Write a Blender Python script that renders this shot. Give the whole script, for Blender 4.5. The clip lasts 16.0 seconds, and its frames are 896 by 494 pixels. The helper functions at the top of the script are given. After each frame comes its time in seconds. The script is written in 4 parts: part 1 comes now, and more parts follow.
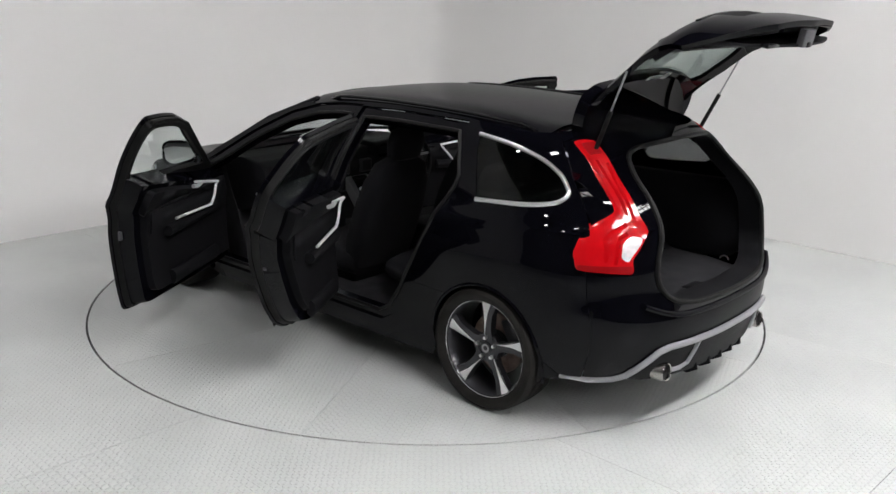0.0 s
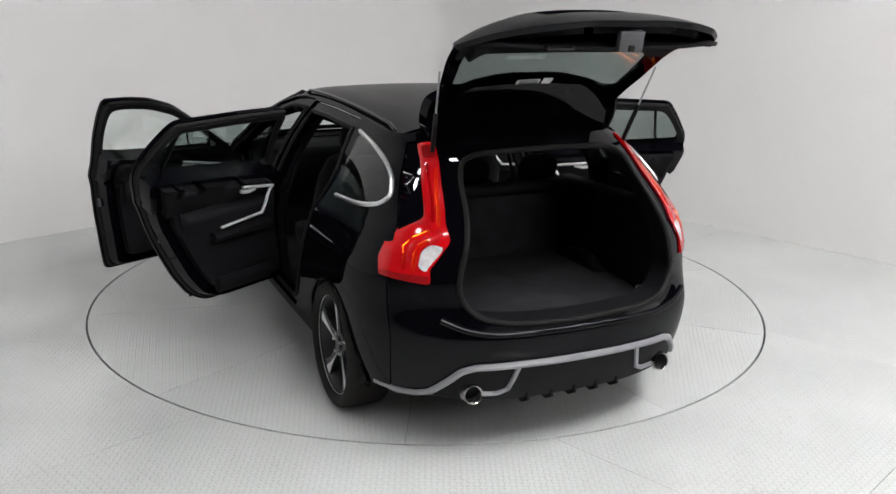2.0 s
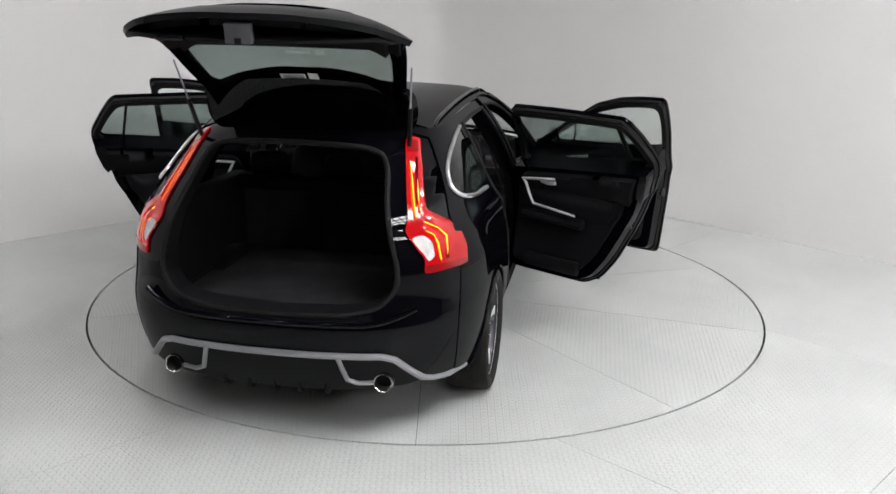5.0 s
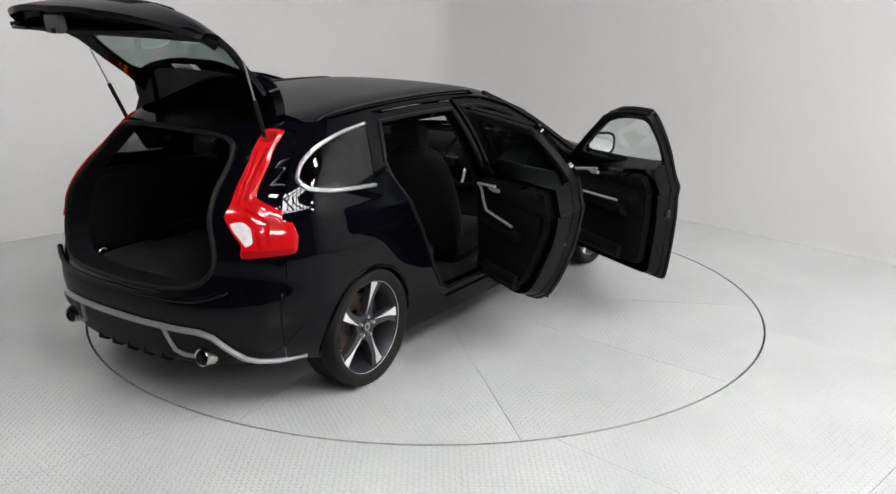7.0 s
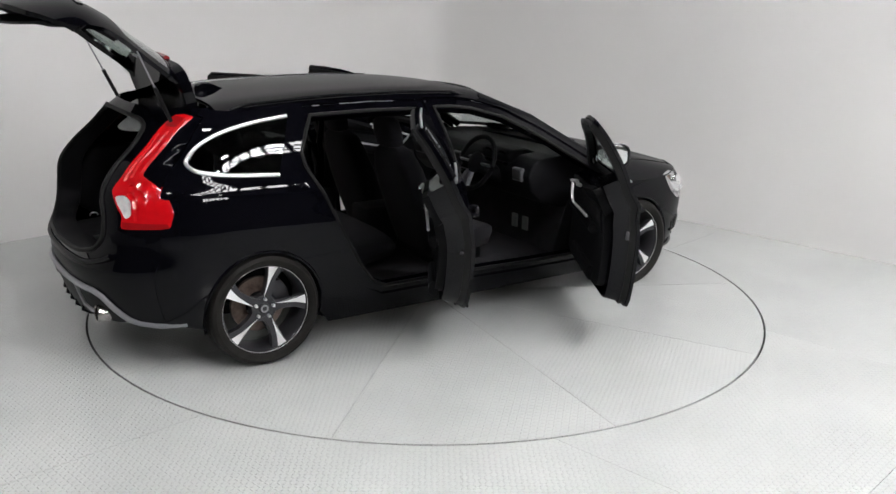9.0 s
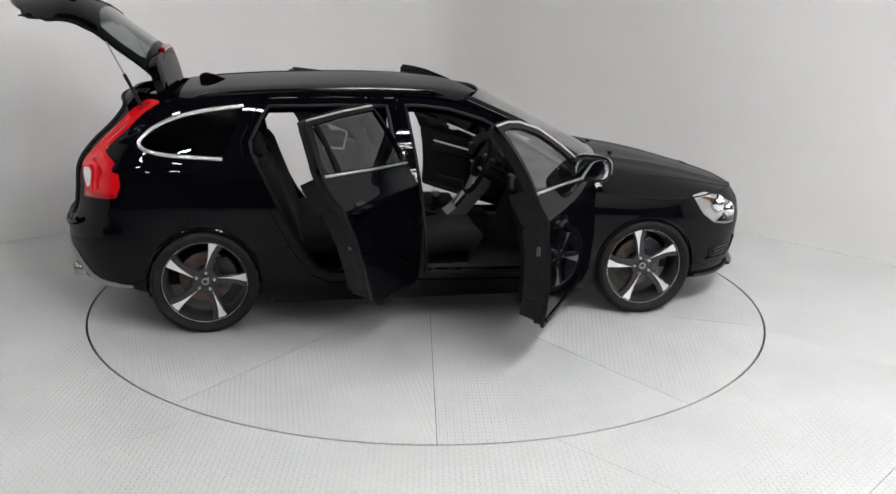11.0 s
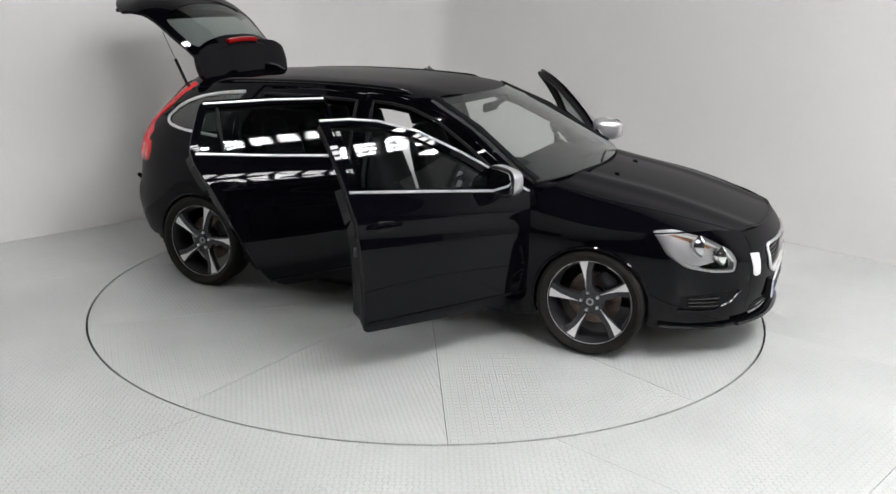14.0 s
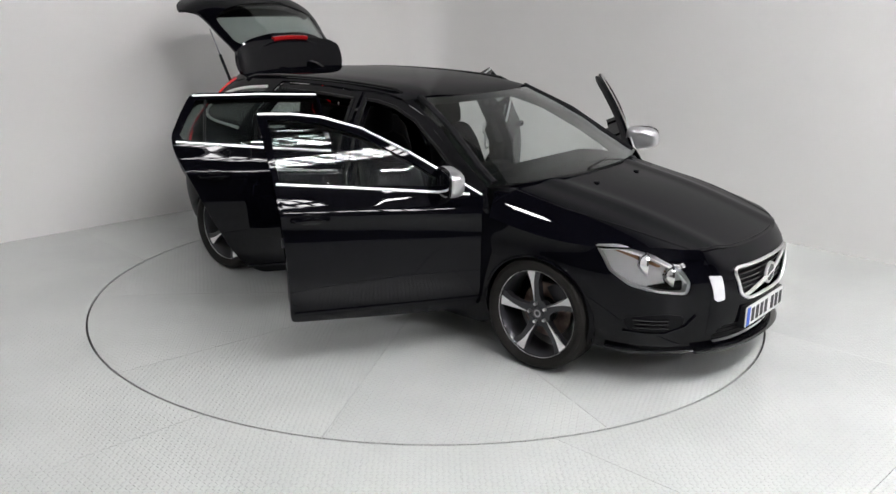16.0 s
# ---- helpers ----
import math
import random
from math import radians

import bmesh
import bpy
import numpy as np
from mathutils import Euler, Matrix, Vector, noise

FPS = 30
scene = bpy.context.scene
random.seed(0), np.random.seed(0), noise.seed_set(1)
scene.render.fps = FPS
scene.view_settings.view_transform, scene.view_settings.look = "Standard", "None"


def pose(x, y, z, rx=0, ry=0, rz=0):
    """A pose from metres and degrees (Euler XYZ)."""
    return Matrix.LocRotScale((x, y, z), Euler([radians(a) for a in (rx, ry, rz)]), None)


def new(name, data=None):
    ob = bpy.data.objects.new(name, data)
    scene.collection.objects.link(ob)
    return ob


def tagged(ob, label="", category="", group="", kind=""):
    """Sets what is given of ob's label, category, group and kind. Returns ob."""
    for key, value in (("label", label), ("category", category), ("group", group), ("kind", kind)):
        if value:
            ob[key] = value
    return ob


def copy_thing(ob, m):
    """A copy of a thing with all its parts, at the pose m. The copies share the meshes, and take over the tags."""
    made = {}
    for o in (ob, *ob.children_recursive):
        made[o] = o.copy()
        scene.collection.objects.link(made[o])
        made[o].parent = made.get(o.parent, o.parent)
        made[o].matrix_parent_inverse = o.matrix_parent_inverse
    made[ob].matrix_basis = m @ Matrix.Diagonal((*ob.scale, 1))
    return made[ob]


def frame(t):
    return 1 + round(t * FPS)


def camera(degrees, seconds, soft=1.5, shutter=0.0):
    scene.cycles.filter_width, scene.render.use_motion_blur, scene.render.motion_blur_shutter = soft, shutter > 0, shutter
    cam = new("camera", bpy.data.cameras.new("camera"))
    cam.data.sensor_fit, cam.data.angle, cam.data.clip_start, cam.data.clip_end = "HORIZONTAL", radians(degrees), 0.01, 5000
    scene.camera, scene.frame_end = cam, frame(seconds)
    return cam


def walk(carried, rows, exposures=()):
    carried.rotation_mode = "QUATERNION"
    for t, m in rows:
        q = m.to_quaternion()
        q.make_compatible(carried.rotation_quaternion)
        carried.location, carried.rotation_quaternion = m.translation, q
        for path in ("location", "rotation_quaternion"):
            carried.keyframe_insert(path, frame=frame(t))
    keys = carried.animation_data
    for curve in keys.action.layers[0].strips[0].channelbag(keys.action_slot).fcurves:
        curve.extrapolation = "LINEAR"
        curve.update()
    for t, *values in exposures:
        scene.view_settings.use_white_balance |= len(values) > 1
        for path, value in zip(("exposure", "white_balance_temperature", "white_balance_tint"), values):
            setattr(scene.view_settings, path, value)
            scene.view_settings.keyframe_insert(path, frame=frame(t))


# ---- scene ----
from mathutils.geometry import delaunay_2d_cdt

# ---------------------------------------------------------------- camera
CAM = pose(0, -6.048, 2.055, 90 - 16.04, 0, -1.215) @ pose(0, 0, 0, 0, 0, 1.167)
cam = camera(52.47, 16.0)
walk(cam, [(0, CAM), (16, CAM)])

# ---------------------------------------------------------------- light
world = bpy.data.worlds.new("world")
scene.world = world
world.use_nodes = True
world.node_tree.nodes["Background"].inputs[0].default_value = (0.8, 0.9, 1.0, 1)
world.node_tree.nodes["Background"].inputs[1].default_value = 0.05
ROOFLIGHT = 52.0
BAYLIGHT = 118.0
scene.view_settings.exposure = 0.0

# ---------------------------------------------------------------- materials


def mat(name, color, rough=0.5, metal=0.0, coat=0.0, spec=0.5, vary=0.0, scale=8.0, bump=0.0, bump_scale=200.0,
        emit=None, strength=0.0, trans=0.0, alpha=1.0, ior=1.45, rough_vary=0.0, sheen=0.0):
    m = bpy.data.materials.new(name)
    m.use_nodes = True
    nt = m.node_tree
    b = nt.nodes["Principled BSDF"]
    b.inputs["Base Color"].default_value = (*color, 1)
    b.inputs["Roughness"].default_value = rough
    b.inputs["Metallic"].default_value = metal
    b.inputs["Coat Weight"].default_value = coat
    b.inputs["Coat Roughness"].default_value = 0.02
    b.inputs["Specular IOR Level"].default_value = spec
    b.inputs["Transmission Weight"].default_value = trans
    b.inputs["Alpha"].default_value = alpha
    b.inputs["IOR"].default_value = ior
    b.inputs["Sheen Weight"].default_value = sheen
    if emit:
        b.inputs["Emission Color"].default_value = (*emit, 1)
        b.inputs["Emission Strength"].default_value = strength
    if vary or bump or rough_vary:
        tc = nt.nodes.new("ShaderNodeTexCoord")
    if vary or rough_vary:
        n = nt.nodes.new("ShaderNodeTexNoise")
        n.inputs["Scale"].default_value = scale
        n.inputs["Detail"].default_value = 6
        nt.links.new(tc.outputs["Object"], n.inputs["Vector"])
    if vary:
        r = nt.nodes.new("ShaderNodeMapRange")
        r.inputs[1].default_value, r.inputs[2].default_value = 0.3, 0.7
        r.inputs[3].default_value, r.inputs[4].default_value = 1 - vary, 1 + vary
        nt.links.new(n.outputs[0], r.inputs[0])
        mx = nt.nodes.new("ShaderNodeVectorMath")
        mx.operation = "SCALE"
        mx.inputs[0].default_value = color
        nt.links.new(r.outputs[0], mx.inputs["Scale"])
        nt.links.new(mx.outputs[0], b.inputs["Base Color"])
    if rough_vary:
        r = nt.nodes.new("ShaderNodeMapRange")
        r.inputs[1].default_value, r.inputs[2].default_value = 0.3, 0.7
        r.inputs[3].default_value, r.inputs[4].default_value = rough - rough_vary, rough + rough_vary
        nt.links.new(n.outputs[0], r.inputs[0])
        nt.links.new(r.outputs[0], b.inputs["Roughness"])
    if bump:
        n2 = nt.nodes.new("ShaderNodeTexNoise")
        n2.inputs["Scale"].default_value = bump_scale
        n2.inputs["Detail"].default_value = 3
        nt.links.new(tc.outputs["Object"], n2.inputs["Vector"])
        bp = nt.nodes.new("ShaderNodeBump")
        bp.inputs["Strength"].default_value = bump
        bp.inputs["Distance"].default_value = 0.002
        nt.links.new(n2.outputs[0], bp.inputs["Height"])
        nt.links.new(bp.outputs[0], b.inputs["Normal"])
    return m


def tread_mat(name, color):
    """Painted steel tread plate: raised lozenges, every second one across."""
    m = mat(name, color, rough=0.21, spec=0.65, vary=0.06, scale=1.3)
    nt = m.node_tree
    b = nt.nodes["Principled BSDF"]
    N, L = nt.nodes.new, nt.links.new

    def math_(op, a, c=None, d=None):
        n = N("ShaderNodeMath")
        n.operation = op
        for k, v in enumerate((a, c, d)):
            if v is None:
                continue
            if isinstance(v, (int, float)):
                n.inputs[k].default_value = v
            else:
                L(v, n.inputs[k])
        return n.outputs[0]
    tc = N("ShaderNodeTexCoord")
    sep = N("ShaderNodeSeparateXYZ")
    L(tc.outputs["Object"], sep.inputs[0])
    pitch = 0.037
    u = math_("DIVIDE", sep.outputs[0], pitch)
    v = math_("DIVIDE", sep.outputs[1], pitch)
    heights = []
    for off, la, lb in ((0.0, 0.34, 0.115), (0.5, 0.115, 0.34)):
        cu = math_("SUBTRACT", math_("FRACT", math_("ADD", u, off)), 0.5)
        cv = math_("SUBTRACT", math_("FRACT", math_("ADD", v, off)), 0.5)
        du, dv = math_("DIVIDE", cu, la), math_("DIVIDE", cv, lb)
        d = math_("ADD", math_("MULTIPLY", du, du), math_("MULTIPLY", dv, dv))
        r = N("ShaderNodeMapRange")
        r.interpolation_type = "SMOOTHSTEP"
        r.inputs[1].default_value, r.inputs[2].default_value = 0.25, 1.0
        r.inputs[3].default_value, r.inputs[4].default_value = 1.0, 0.0
        L(d, r.inputs[0])
        heights.append(r.outputs[0])
    h = math_("MAXIMUM", *heights)
    bp = N("ShaderNodeBump")
    bp.inputs["Strength"].default_value = 1.0
    bp.inputs["Distance"].default_value = 0.0032
    L(h, bp.inputs["Height"])
    L(bp.outputs[0], b.inputs["Normal"])
    return m


PAINT = mat("black_paint", (0.0016, 0.0016, 0.0028), rough=0.4, coat=0.40, spec=0.0)
PLASTIC = mat("black_plastic", (0.006, 0.006, 0.007), spec=0.15, rough=0.5, bump=0.15, bump_scale=600)
GLOSS = mat("gloss_black_plastic", (0.006, 0.006, 0.007), rough=0.12)
TRIM = mat("dark_interior_trim", (0.0065, 0.0065, 0.0075), spec=0.12, rough=0.6, bump=0.25, bump_scale=500, vary=0.15)
FABRIC = mat("charcoal_fabric", (0.008, 0.008, 0.0095), spec=0.12, rough=0.9, bump=0.4, bump_scale=900, vary=0.2, scale=5, sheen=0.05)
CARPET = mat("black_carpet", (0.020, 0.020, 0.022), spec=0.2, rough=1.0, bump=0.8, bump_scale=700, vary=0.3, scale=9)
SEAL = mat("rubber_seal", (0.005, 0.005, 0.005), spec=0.25, rough=0.6)
RUBBER = mat("tyre_rubber", (0.011, 0.010, 0.009), spec=0.25, rough=0.7, vary=0.3, scale=14, bump=0.2, bump_scale=300)
CHROME = mat("satin_chrome", (0.88, 0.88, 0.88), rough=0.30, metal=1.0)
SILVER = mat("silver_paint", (0.55, 0.55, 0.56), rough=0.3, metal=0.8, coat=0.5)
MATT_SILVER = mat("matt_silver_trim", (0.30, 0.30, 0.31), rough=0.42, metal=0.6)
MATT_GREY = mat("grey_plastic", (0.06, 0.06, 0.065), rough=0.5, bump=0.1, bump_scale=500)
ALLOY = mat("machined_alloy", (0.86, 0.86, 0.86), rough=0.4, metal=0.55)
DARK_ALLOY = mat("dark_grey_alloy", (0.045, 0.045, 0.05), rough=0.38, metal=0.6, coat=0.3)
DISC = mat("brake_disc_steel", (0.16, 0.12, 0.10), rough=0.5, metal=0.8, vary=0.4, scale=25)
GLASS = mat("clear_glass", (0.87, 0.93, 0.91), rough=0.0, trans=1.0, ior=1.08, spec=1.0)
TINT = mat("tinted_glass", (0.33, 0.39, 0.37), rough=0.0, trans=1.0, ior=1.08, spec=1.0)
DARKTINT = mat("privacy_glass", (0.16, 0.17, 0.17), rough=0.0, trans=1.0, ior=1.08, spec=1.0)
for g in (GLASS, TINT, DARKTINT):
    b_ = g.node_tree.nodes["Principled BSDF"]
    b_.inputs["Coat Weight"].default_value = 0.8
    b_.inputs["Coat Roughness"].default_value = 0.0
LENS = mat("clear_lens", (0.95, 0.95, 0.95), rough=0.02, trans=1.0, ior=1.1)
HOUSING = mat("bright_reflector", (0.90, 0.90, 0.92), rough=0.2, metal=0.3, bump=0.9, bump_scale=28)
LAMP_CHROME = mat("lamp_chrome", (0.92, 0.92, 0.93), rough=0.07, metal=1.0)
DAYLIGHT = mat("daytime_light_lens", (0.85, 0.85, 0.87), rough=0.2, metal=0.3, coat=0.5)
SATIN = mat("brushed_trim", (0.82, 0.82, 0.82), rough=0.32, metal=0.55)
EXHAUST = mat("exhaust_steel", (0.45, 0.43, 0.41), rough=0.25, metal=1.0)
MIRROR = mat("mirror_glass", (0.9, 0.9, 0.9), rough=0.01, metal=1.0)
RED = mat("red_lens", (0.34, 0.002, 0.004), rough=0.12, coat=0.35, vary=0.12, scale=20, emit=(1.0, 0.006, 0.014), strength=0.16)
DARKRED = mat("dark_red_lens", (0.22, 0.004, 0.006), rough=0.12, coat=0.6, emit=(1.0, 0.01, 0.01), strength=0.05)
LED = mat("tail_light_strip", (0.9, 0.3, 0.05), rough=0.4, emit=(1.0, 0.26, 0.012), strength=4.5)
WHITE_LENS = mat("white_lens", (0.62, 0.60, 0.60), rough=0.25, coat=0.6, vary=0.15, scale=40)
AMBER = mat("amber_lens", (0.75, 0.42, 0.25), rough=0.15, metal=0.6)
PLATE_W = mat("white_plate", (0.75, 0.75, 0.74), rough=0.35)
PLATE_Y = mat("yellow_plate", (0.75, 0.52, 0.04), rough=0.35)
BLUE = mat("blue_band", (0.02, 0.10, 0.55), rough=0.4)
INK = mat("black_ink", (0.01, 0.01, 0.01), rough=0.5)
STICKER = mat("white_sticker", (0.7, 0.7, 0.68), rough=0.5)
WALL = mat("white_wall_paint", (0.73, 0.722, 0.71), rough=0.75, vary=0.025, scale=0.7, bump=0.05, bump_scale=40)
TREAD = tread_mat("painted_tread_plate", (0.485, 0.50, 0.485))
PIT = mat("dark_gap", (0.02, 0.02, 0.02), rough=0.9)
DECK = mat("roof_deck", (0.05, 0.05, 0.052), rough=0.7, vary=0.1)
BACK = mat("warehouse_wall", (0.05, 0.05, 0.052), rough=0.8, vary=0.15, scale=0.8)
STEEL = mat("roof_bar", (0.04, 0.04, 0.045), rough=0.6)
PANE = mat("rooflight_sheet", (0.8, 0.85, 0.9), rough=0.5, emit=(1.0, 0.985, 1.0), strength=ROOFLIGHT)
BAY = mat("bay_lamp_diffuser", (0.8, 0.8, 0.8), rough=0.5, emit=(1.0, 0.985, 0.995), strength=BAYLIGHT)

# ---------------------------------------------------------------- mesh helpers


def mesh(name, verts, faces, material, smooth=35):
    me = bpy.data.meshes.new(name)
    me.from_pydata([tuple(v) for v in verts], [], [tuple(f) for f in faces])
    me.materials.append(material)
    if smooth:
        me.shade_smooth()
        me.set_sharp_from_angle(angle=radians(smooth))
    me.update()
    return me


def part(name, me, parent, label="", m=None):
    ob = new(name, me)
    ob.parent = parent
    if m is not None:
        ob.matrix_basis = m
    return tagged(ob, label)


def bmm(name, bm, material, smooth=35):
    me = bpy.data.meshes.new(name)
    bmesh.ops.recalc_face_normals(bm, faces=bm.faces)
    bm.to_mesh(me)
    bm.free()
    me.materials.append(material)
    if smooth:
        me.shade_smooth()
        me.set_sharp_from_angle(angle=radians(smooth))
    return me


def box(name, lo, hi, material, bevel=0.0, seg=2, m=None, smooth=35):
    bm = bmesh.new()
    bmesh.ops.create_cube(bm, size=1)
    for v in bm.verts:
        v.co = Vector([lo[k] + (hi[k] - lo[k]) * (v.co[k] + 0.5) for k in range(3)])
    if bevel:
        bmesh.ops.bevel(bm, geom=bm.edges[:], offset=bevel, segments=seg, affect="EDGES", profile=0.5)
    if m is not None:
        bm.transform(m)
    return bmm(name, bm, material, smooth)


def slab(name, pts, lo, hi, material, axes="xz", bevel=0.0, seg=2):
    """An outline in two axes, pushed out along the third from lo to hi, with rounded edges."""
    bm = bmesh.new()

    def at(p, h):
        return {"xz": (p[0], h, p[1]), "xy": (p[0], p[1], h), "yz": (h, p[0], p[1])}[axes]
    a = [bm.verts.new(at(p, lo)) for p in pts]
    b = [bm.verts.new(at(p, hi)) for p in pts]
    bm.faces.new(a)
    bm.faces.new(b[::-1])
    for i in range(len(pts)):
        j = (i + 1) % len(pts)
        bm.faces.new((a[i], b[i], b[j], a[j]))
    if bevel:
        bmesh.ops.bevel(bm, geom=bm.edges[:], offset=bevel, segments=seg, affect="EDGES", profile=0.5)
    bmesh.ops.triangulate(bm, faces=[f for f in bm.faces if len(f.verts) > 4])
    return bmm(name, bm, material)


def lathe(name, prof, material, n=48, axis="y", smooth=35, closed=False):
    """prof: (radius, along). Turned about the y (or z, x) axis."""
    v, f = [], []
    k = len(prof)
    for i in range(n):
        a = 2 * math.pi * i / n
        for r, h in prof:
            c, s = r * math.cos(a), r * math.sin(a)
            v.append({"y": (c, h, s), "z": (c, s, h), "x": (h, c, s)}[axis])
    for i in range(n):
        for j in range(k if closed else k - 1):
            j2 = (j + 1) % k
            p, q = i * k, ((i + 1) % n) * k
            f.append((p + j, p + j2, q + j2, q + j))
    bm = bmesh.new()
    me = bpy.data.meshes.new("t")
    me.from_pydata(v, [], f)
    bm.from_mesh(me)
    bpy.data.meshes.remove(me)
    bmesh.ops.remove_doubles(bm, verts=bm.verts[:], dist=1e-5)
    return bmm(name, bm, material, smooth)


def tube(name, path, r, material, closed=False, n=8, flat=1.0, up=(0, 0, 1)):
    """A bar of round (or flattened) section along a path."""
    P = [Vector(p) for p in path]
    v, f = [], []
    N = len(P)
    for i, p in enumerate(P):
        a, b = P[(i - 1) % N if closed else max(i - 1, 0)], P[(i + 1) % N if closed else min(i + 1, N - 1)]
        d = (b - a).normalized()
        s = d.cross(Vector(up))
        s = s.normalized() if s.length > 1e-4 else d.orthogonal().normalized()
        t = s.cross(d)
        for k in range(n):
            w = 2 * math.pi * k / n
            v.append(p + s * (r * flat * math.cos(w)) + t * (r * math.sin(w)))
    for i in range(N if closed else N - 1):
        j = (i + 1) % N
        for k in range(n):
            l = (k + 1) % n
            f.append((i * n + k, i * n + l, j * n + l, j * n + k))
    if not closed:
        f.append(tuple(range(n))[::-1])
        f.append(tuple((N - 1) * n + k for k in range(n)))
    me = mesh(name, v, f, material)
    return me


def curve(*pts):
    xs, ys = np.array([p[0] for p in pts], float), np.array([p[1] for p in pts], float)
    ms = np.gradient(ys, xs)

    def fn(x):
        x = np.clip(np.asarray(x, float), xs[0], xs[-1])
        i = np.clip(np.searchsorted(xs, x) - 1, 0, len(xs) - 2)
        h = xs[i + 1] - xs[i]
        t = (x - xs[i]) / h
        return ((2 * t**3 - 3 * t**2 + 1) * ys[i] + (t**3 - 2 * t**2 + t) * h * ms[i]
                + (-2 * t**3 + 3 * t**2) * ys[i + 1] + (t**3 - t**2) * h * ms[i + 1])
    return fn


def inside(pts, poly):
    x, y = pts[:, 0], pts[:, 1]
    res = np.zeros(len(pts), bool)
    for (x1, y1), (x2, y2) in zip(poly, np.roll(poly, -1, 0)):
        if y1 == y2:
            continue
        res ^= ((y1 > y) != (y2 > y)) & (x < (x2 - x1) * (y - y1) / (y2 - y1) + x1)
    return res


def resample(poly, step, closed=True):
    out = []
    n = len(poly)
    for i in range(n if closed else n - 1):
        a, b = np.array(poly[i], float), np.array(poly[(i + 1) % n], float)
        k = max(1, int(round(np.hypot(*(b - a)) / step)))
        out += [tuple(a + (b - a) * j / k) for j in range(k)]
    if not closed:
        out.append(tuple(poly[-1]))
    return out


def rounded(poly, r, seg=4):
    """Corners of an outline cut to arcs."""
    out = []
    n = len(poly)
    for i in range(n):
        p, a, b = (np.array(poly[k % n], float) for k in (i, i - 1, i + 1))
        d1, d2 = (a - p), (b - p)
        l1, l2 = np.hypot(*d1), np.hypot(*d2)
        q = min(r, l1 * 0.45, l2 * 0.45)
        s, e = p + d1 / l1 * q, p + d2 / l2 * q
        for k in range(seg + 1):
            t = k / seg
            out.append(tuple((1 - t)**2 * s + 2 * t * (1 - t) * p + t * t * e))
    return out


def inset(poly, d):
    """An outline moved inwards by d."""
    P = np.array(poly, float)
    area = 0.5 * np.sum(P[:, 0] * np.roll(P[:, 1], -1) - np.roll(P[:, 0], -1) * P[:, 1])
    sg = 1 if area > 0 else -1
    out = []
    n = len(P)
    for i in range(n):
        a, p, b = P[i - 1], P[i], P[(i + 1) % n]
        t1, t2 = (p - a) / max(np.hypot(*(p - a)), 1e-9), (b - p) / max(np.hypot(*(b - p)), 1e-9)
        n1, n2 = np.array([-t1[1], t1[0]]) * sg, np.array([-t2[1], t2[0]]) * sg
        m = n1 + n2
        m /= max(np.hypot(*m), 1e-9)
        out.append(tuple(p + m * d / max(0.5, float(m @ n1))))
    return out


def panel(name, outline, fn, material, thick=0.01, lift=0.0, holes=(), step=0.04, towards=None, smooth=40, along=None):
    """A curved sheet: an outline with holes in (u, v), laid on the surface fn(u, v), with thickness to the inner side.
    towards: a point that the outer side faces away from."""
    out = resample(outline, step)
    hs = [resample(h, step) for h in holes]
    pts = [np.array(out)] + [np.array(h) for h in hs]
    border = np.concatenate(pts)
    lo, hi = border.min(0), border.max(0)
    gx, gy = np.meshgrid(np.arange(lo[0] + step / 2, hi[0], step), np.arange(lo[1] + step / 2, hi[1], step))
    g = np.stack([gx.ravel(), gy.ravel()], 1)
    keep = inside(g, np.array(out))
    for h in hs:
        keep &= ~inside(g, np.array(h))
    g = g[keep]
    if len(g):
        d = np.sqrt(((g[:, None, :] - border[None])**2).sum(2)).min(1)
        g = g[d > step * 0.45]
    allp = np.concatenate([border, g]) if len(g) else border
    edges, o = [], 0
    for p in pts:
        edges += [(o + i, o + (i + 1) % len(p)) for i in range(len(p))]
        o += len(p)
    v2, _, tris, *_ = delaunay_2d_cdt([Vector(p) for p in allp], edges, [], 0, 1e-6)
    v2 = np.array([tuple(p) for p in v2])
    tris = np.array([t[:3] for t in tris])
    c = v2[tris].mean(1)
    ok = inside(c, np.array(out))
    for h in hs:
        ok &= ~inside(c, np.array(h))
    tris = tris[ok]
    X = np.array(fn(v2[:, 0], v2[:, 1])).T
    e = 1e-3
    du = np.array(fn(v2[:, 0] + e, v2[:, 1])).T - np.array(fn(v2[:, 0] - e, v2[:, 1])).T
    dv = np.array(fn(v2[:, 0], v2[:, 1] + e)).T - np.array(fn(v2[:, 0], v2[:, 1] - e)).T
    nn = np.cross(du, dv)
    nn /= np.maximum(np.linalg.norm(nn, axis=1), 1e-12)[:, None]
    ref = X - np.array(towards if towards is not None else (0, 0, 0.7))
    if (nn * ref).sum() < 0:
        nn = -nn
    top, bot = X + nn * lift, X + nn * (lift - thick)
    if along is not None:
        bot = top + np.array(along) * thick
    a, b, d = top[tris[:, 0]], top[tris[:, 1]], top[tris[:, 2]]
    flip = (np.cross(b - a, d - a) * nn[tris[:, 0]]).sum(1) < 0
    tris[flip] = tris[flip][:, ::-1]
    n = len(X)
    faces = [tuple(t) for t in tris] + [tuple(t[::-1] + n) for t in tris]
    seen = set()
    for t in tris:
        for i in range(3):
            seen.add((t[i], t[(i + 1) % 3]))
    for i, j in seen:
        if (j, i) not in seen:
            faces.append((j, i, i + n, j + n))
    return mesh(name, np.concatenate([top, bot]), faces, material, smooth)


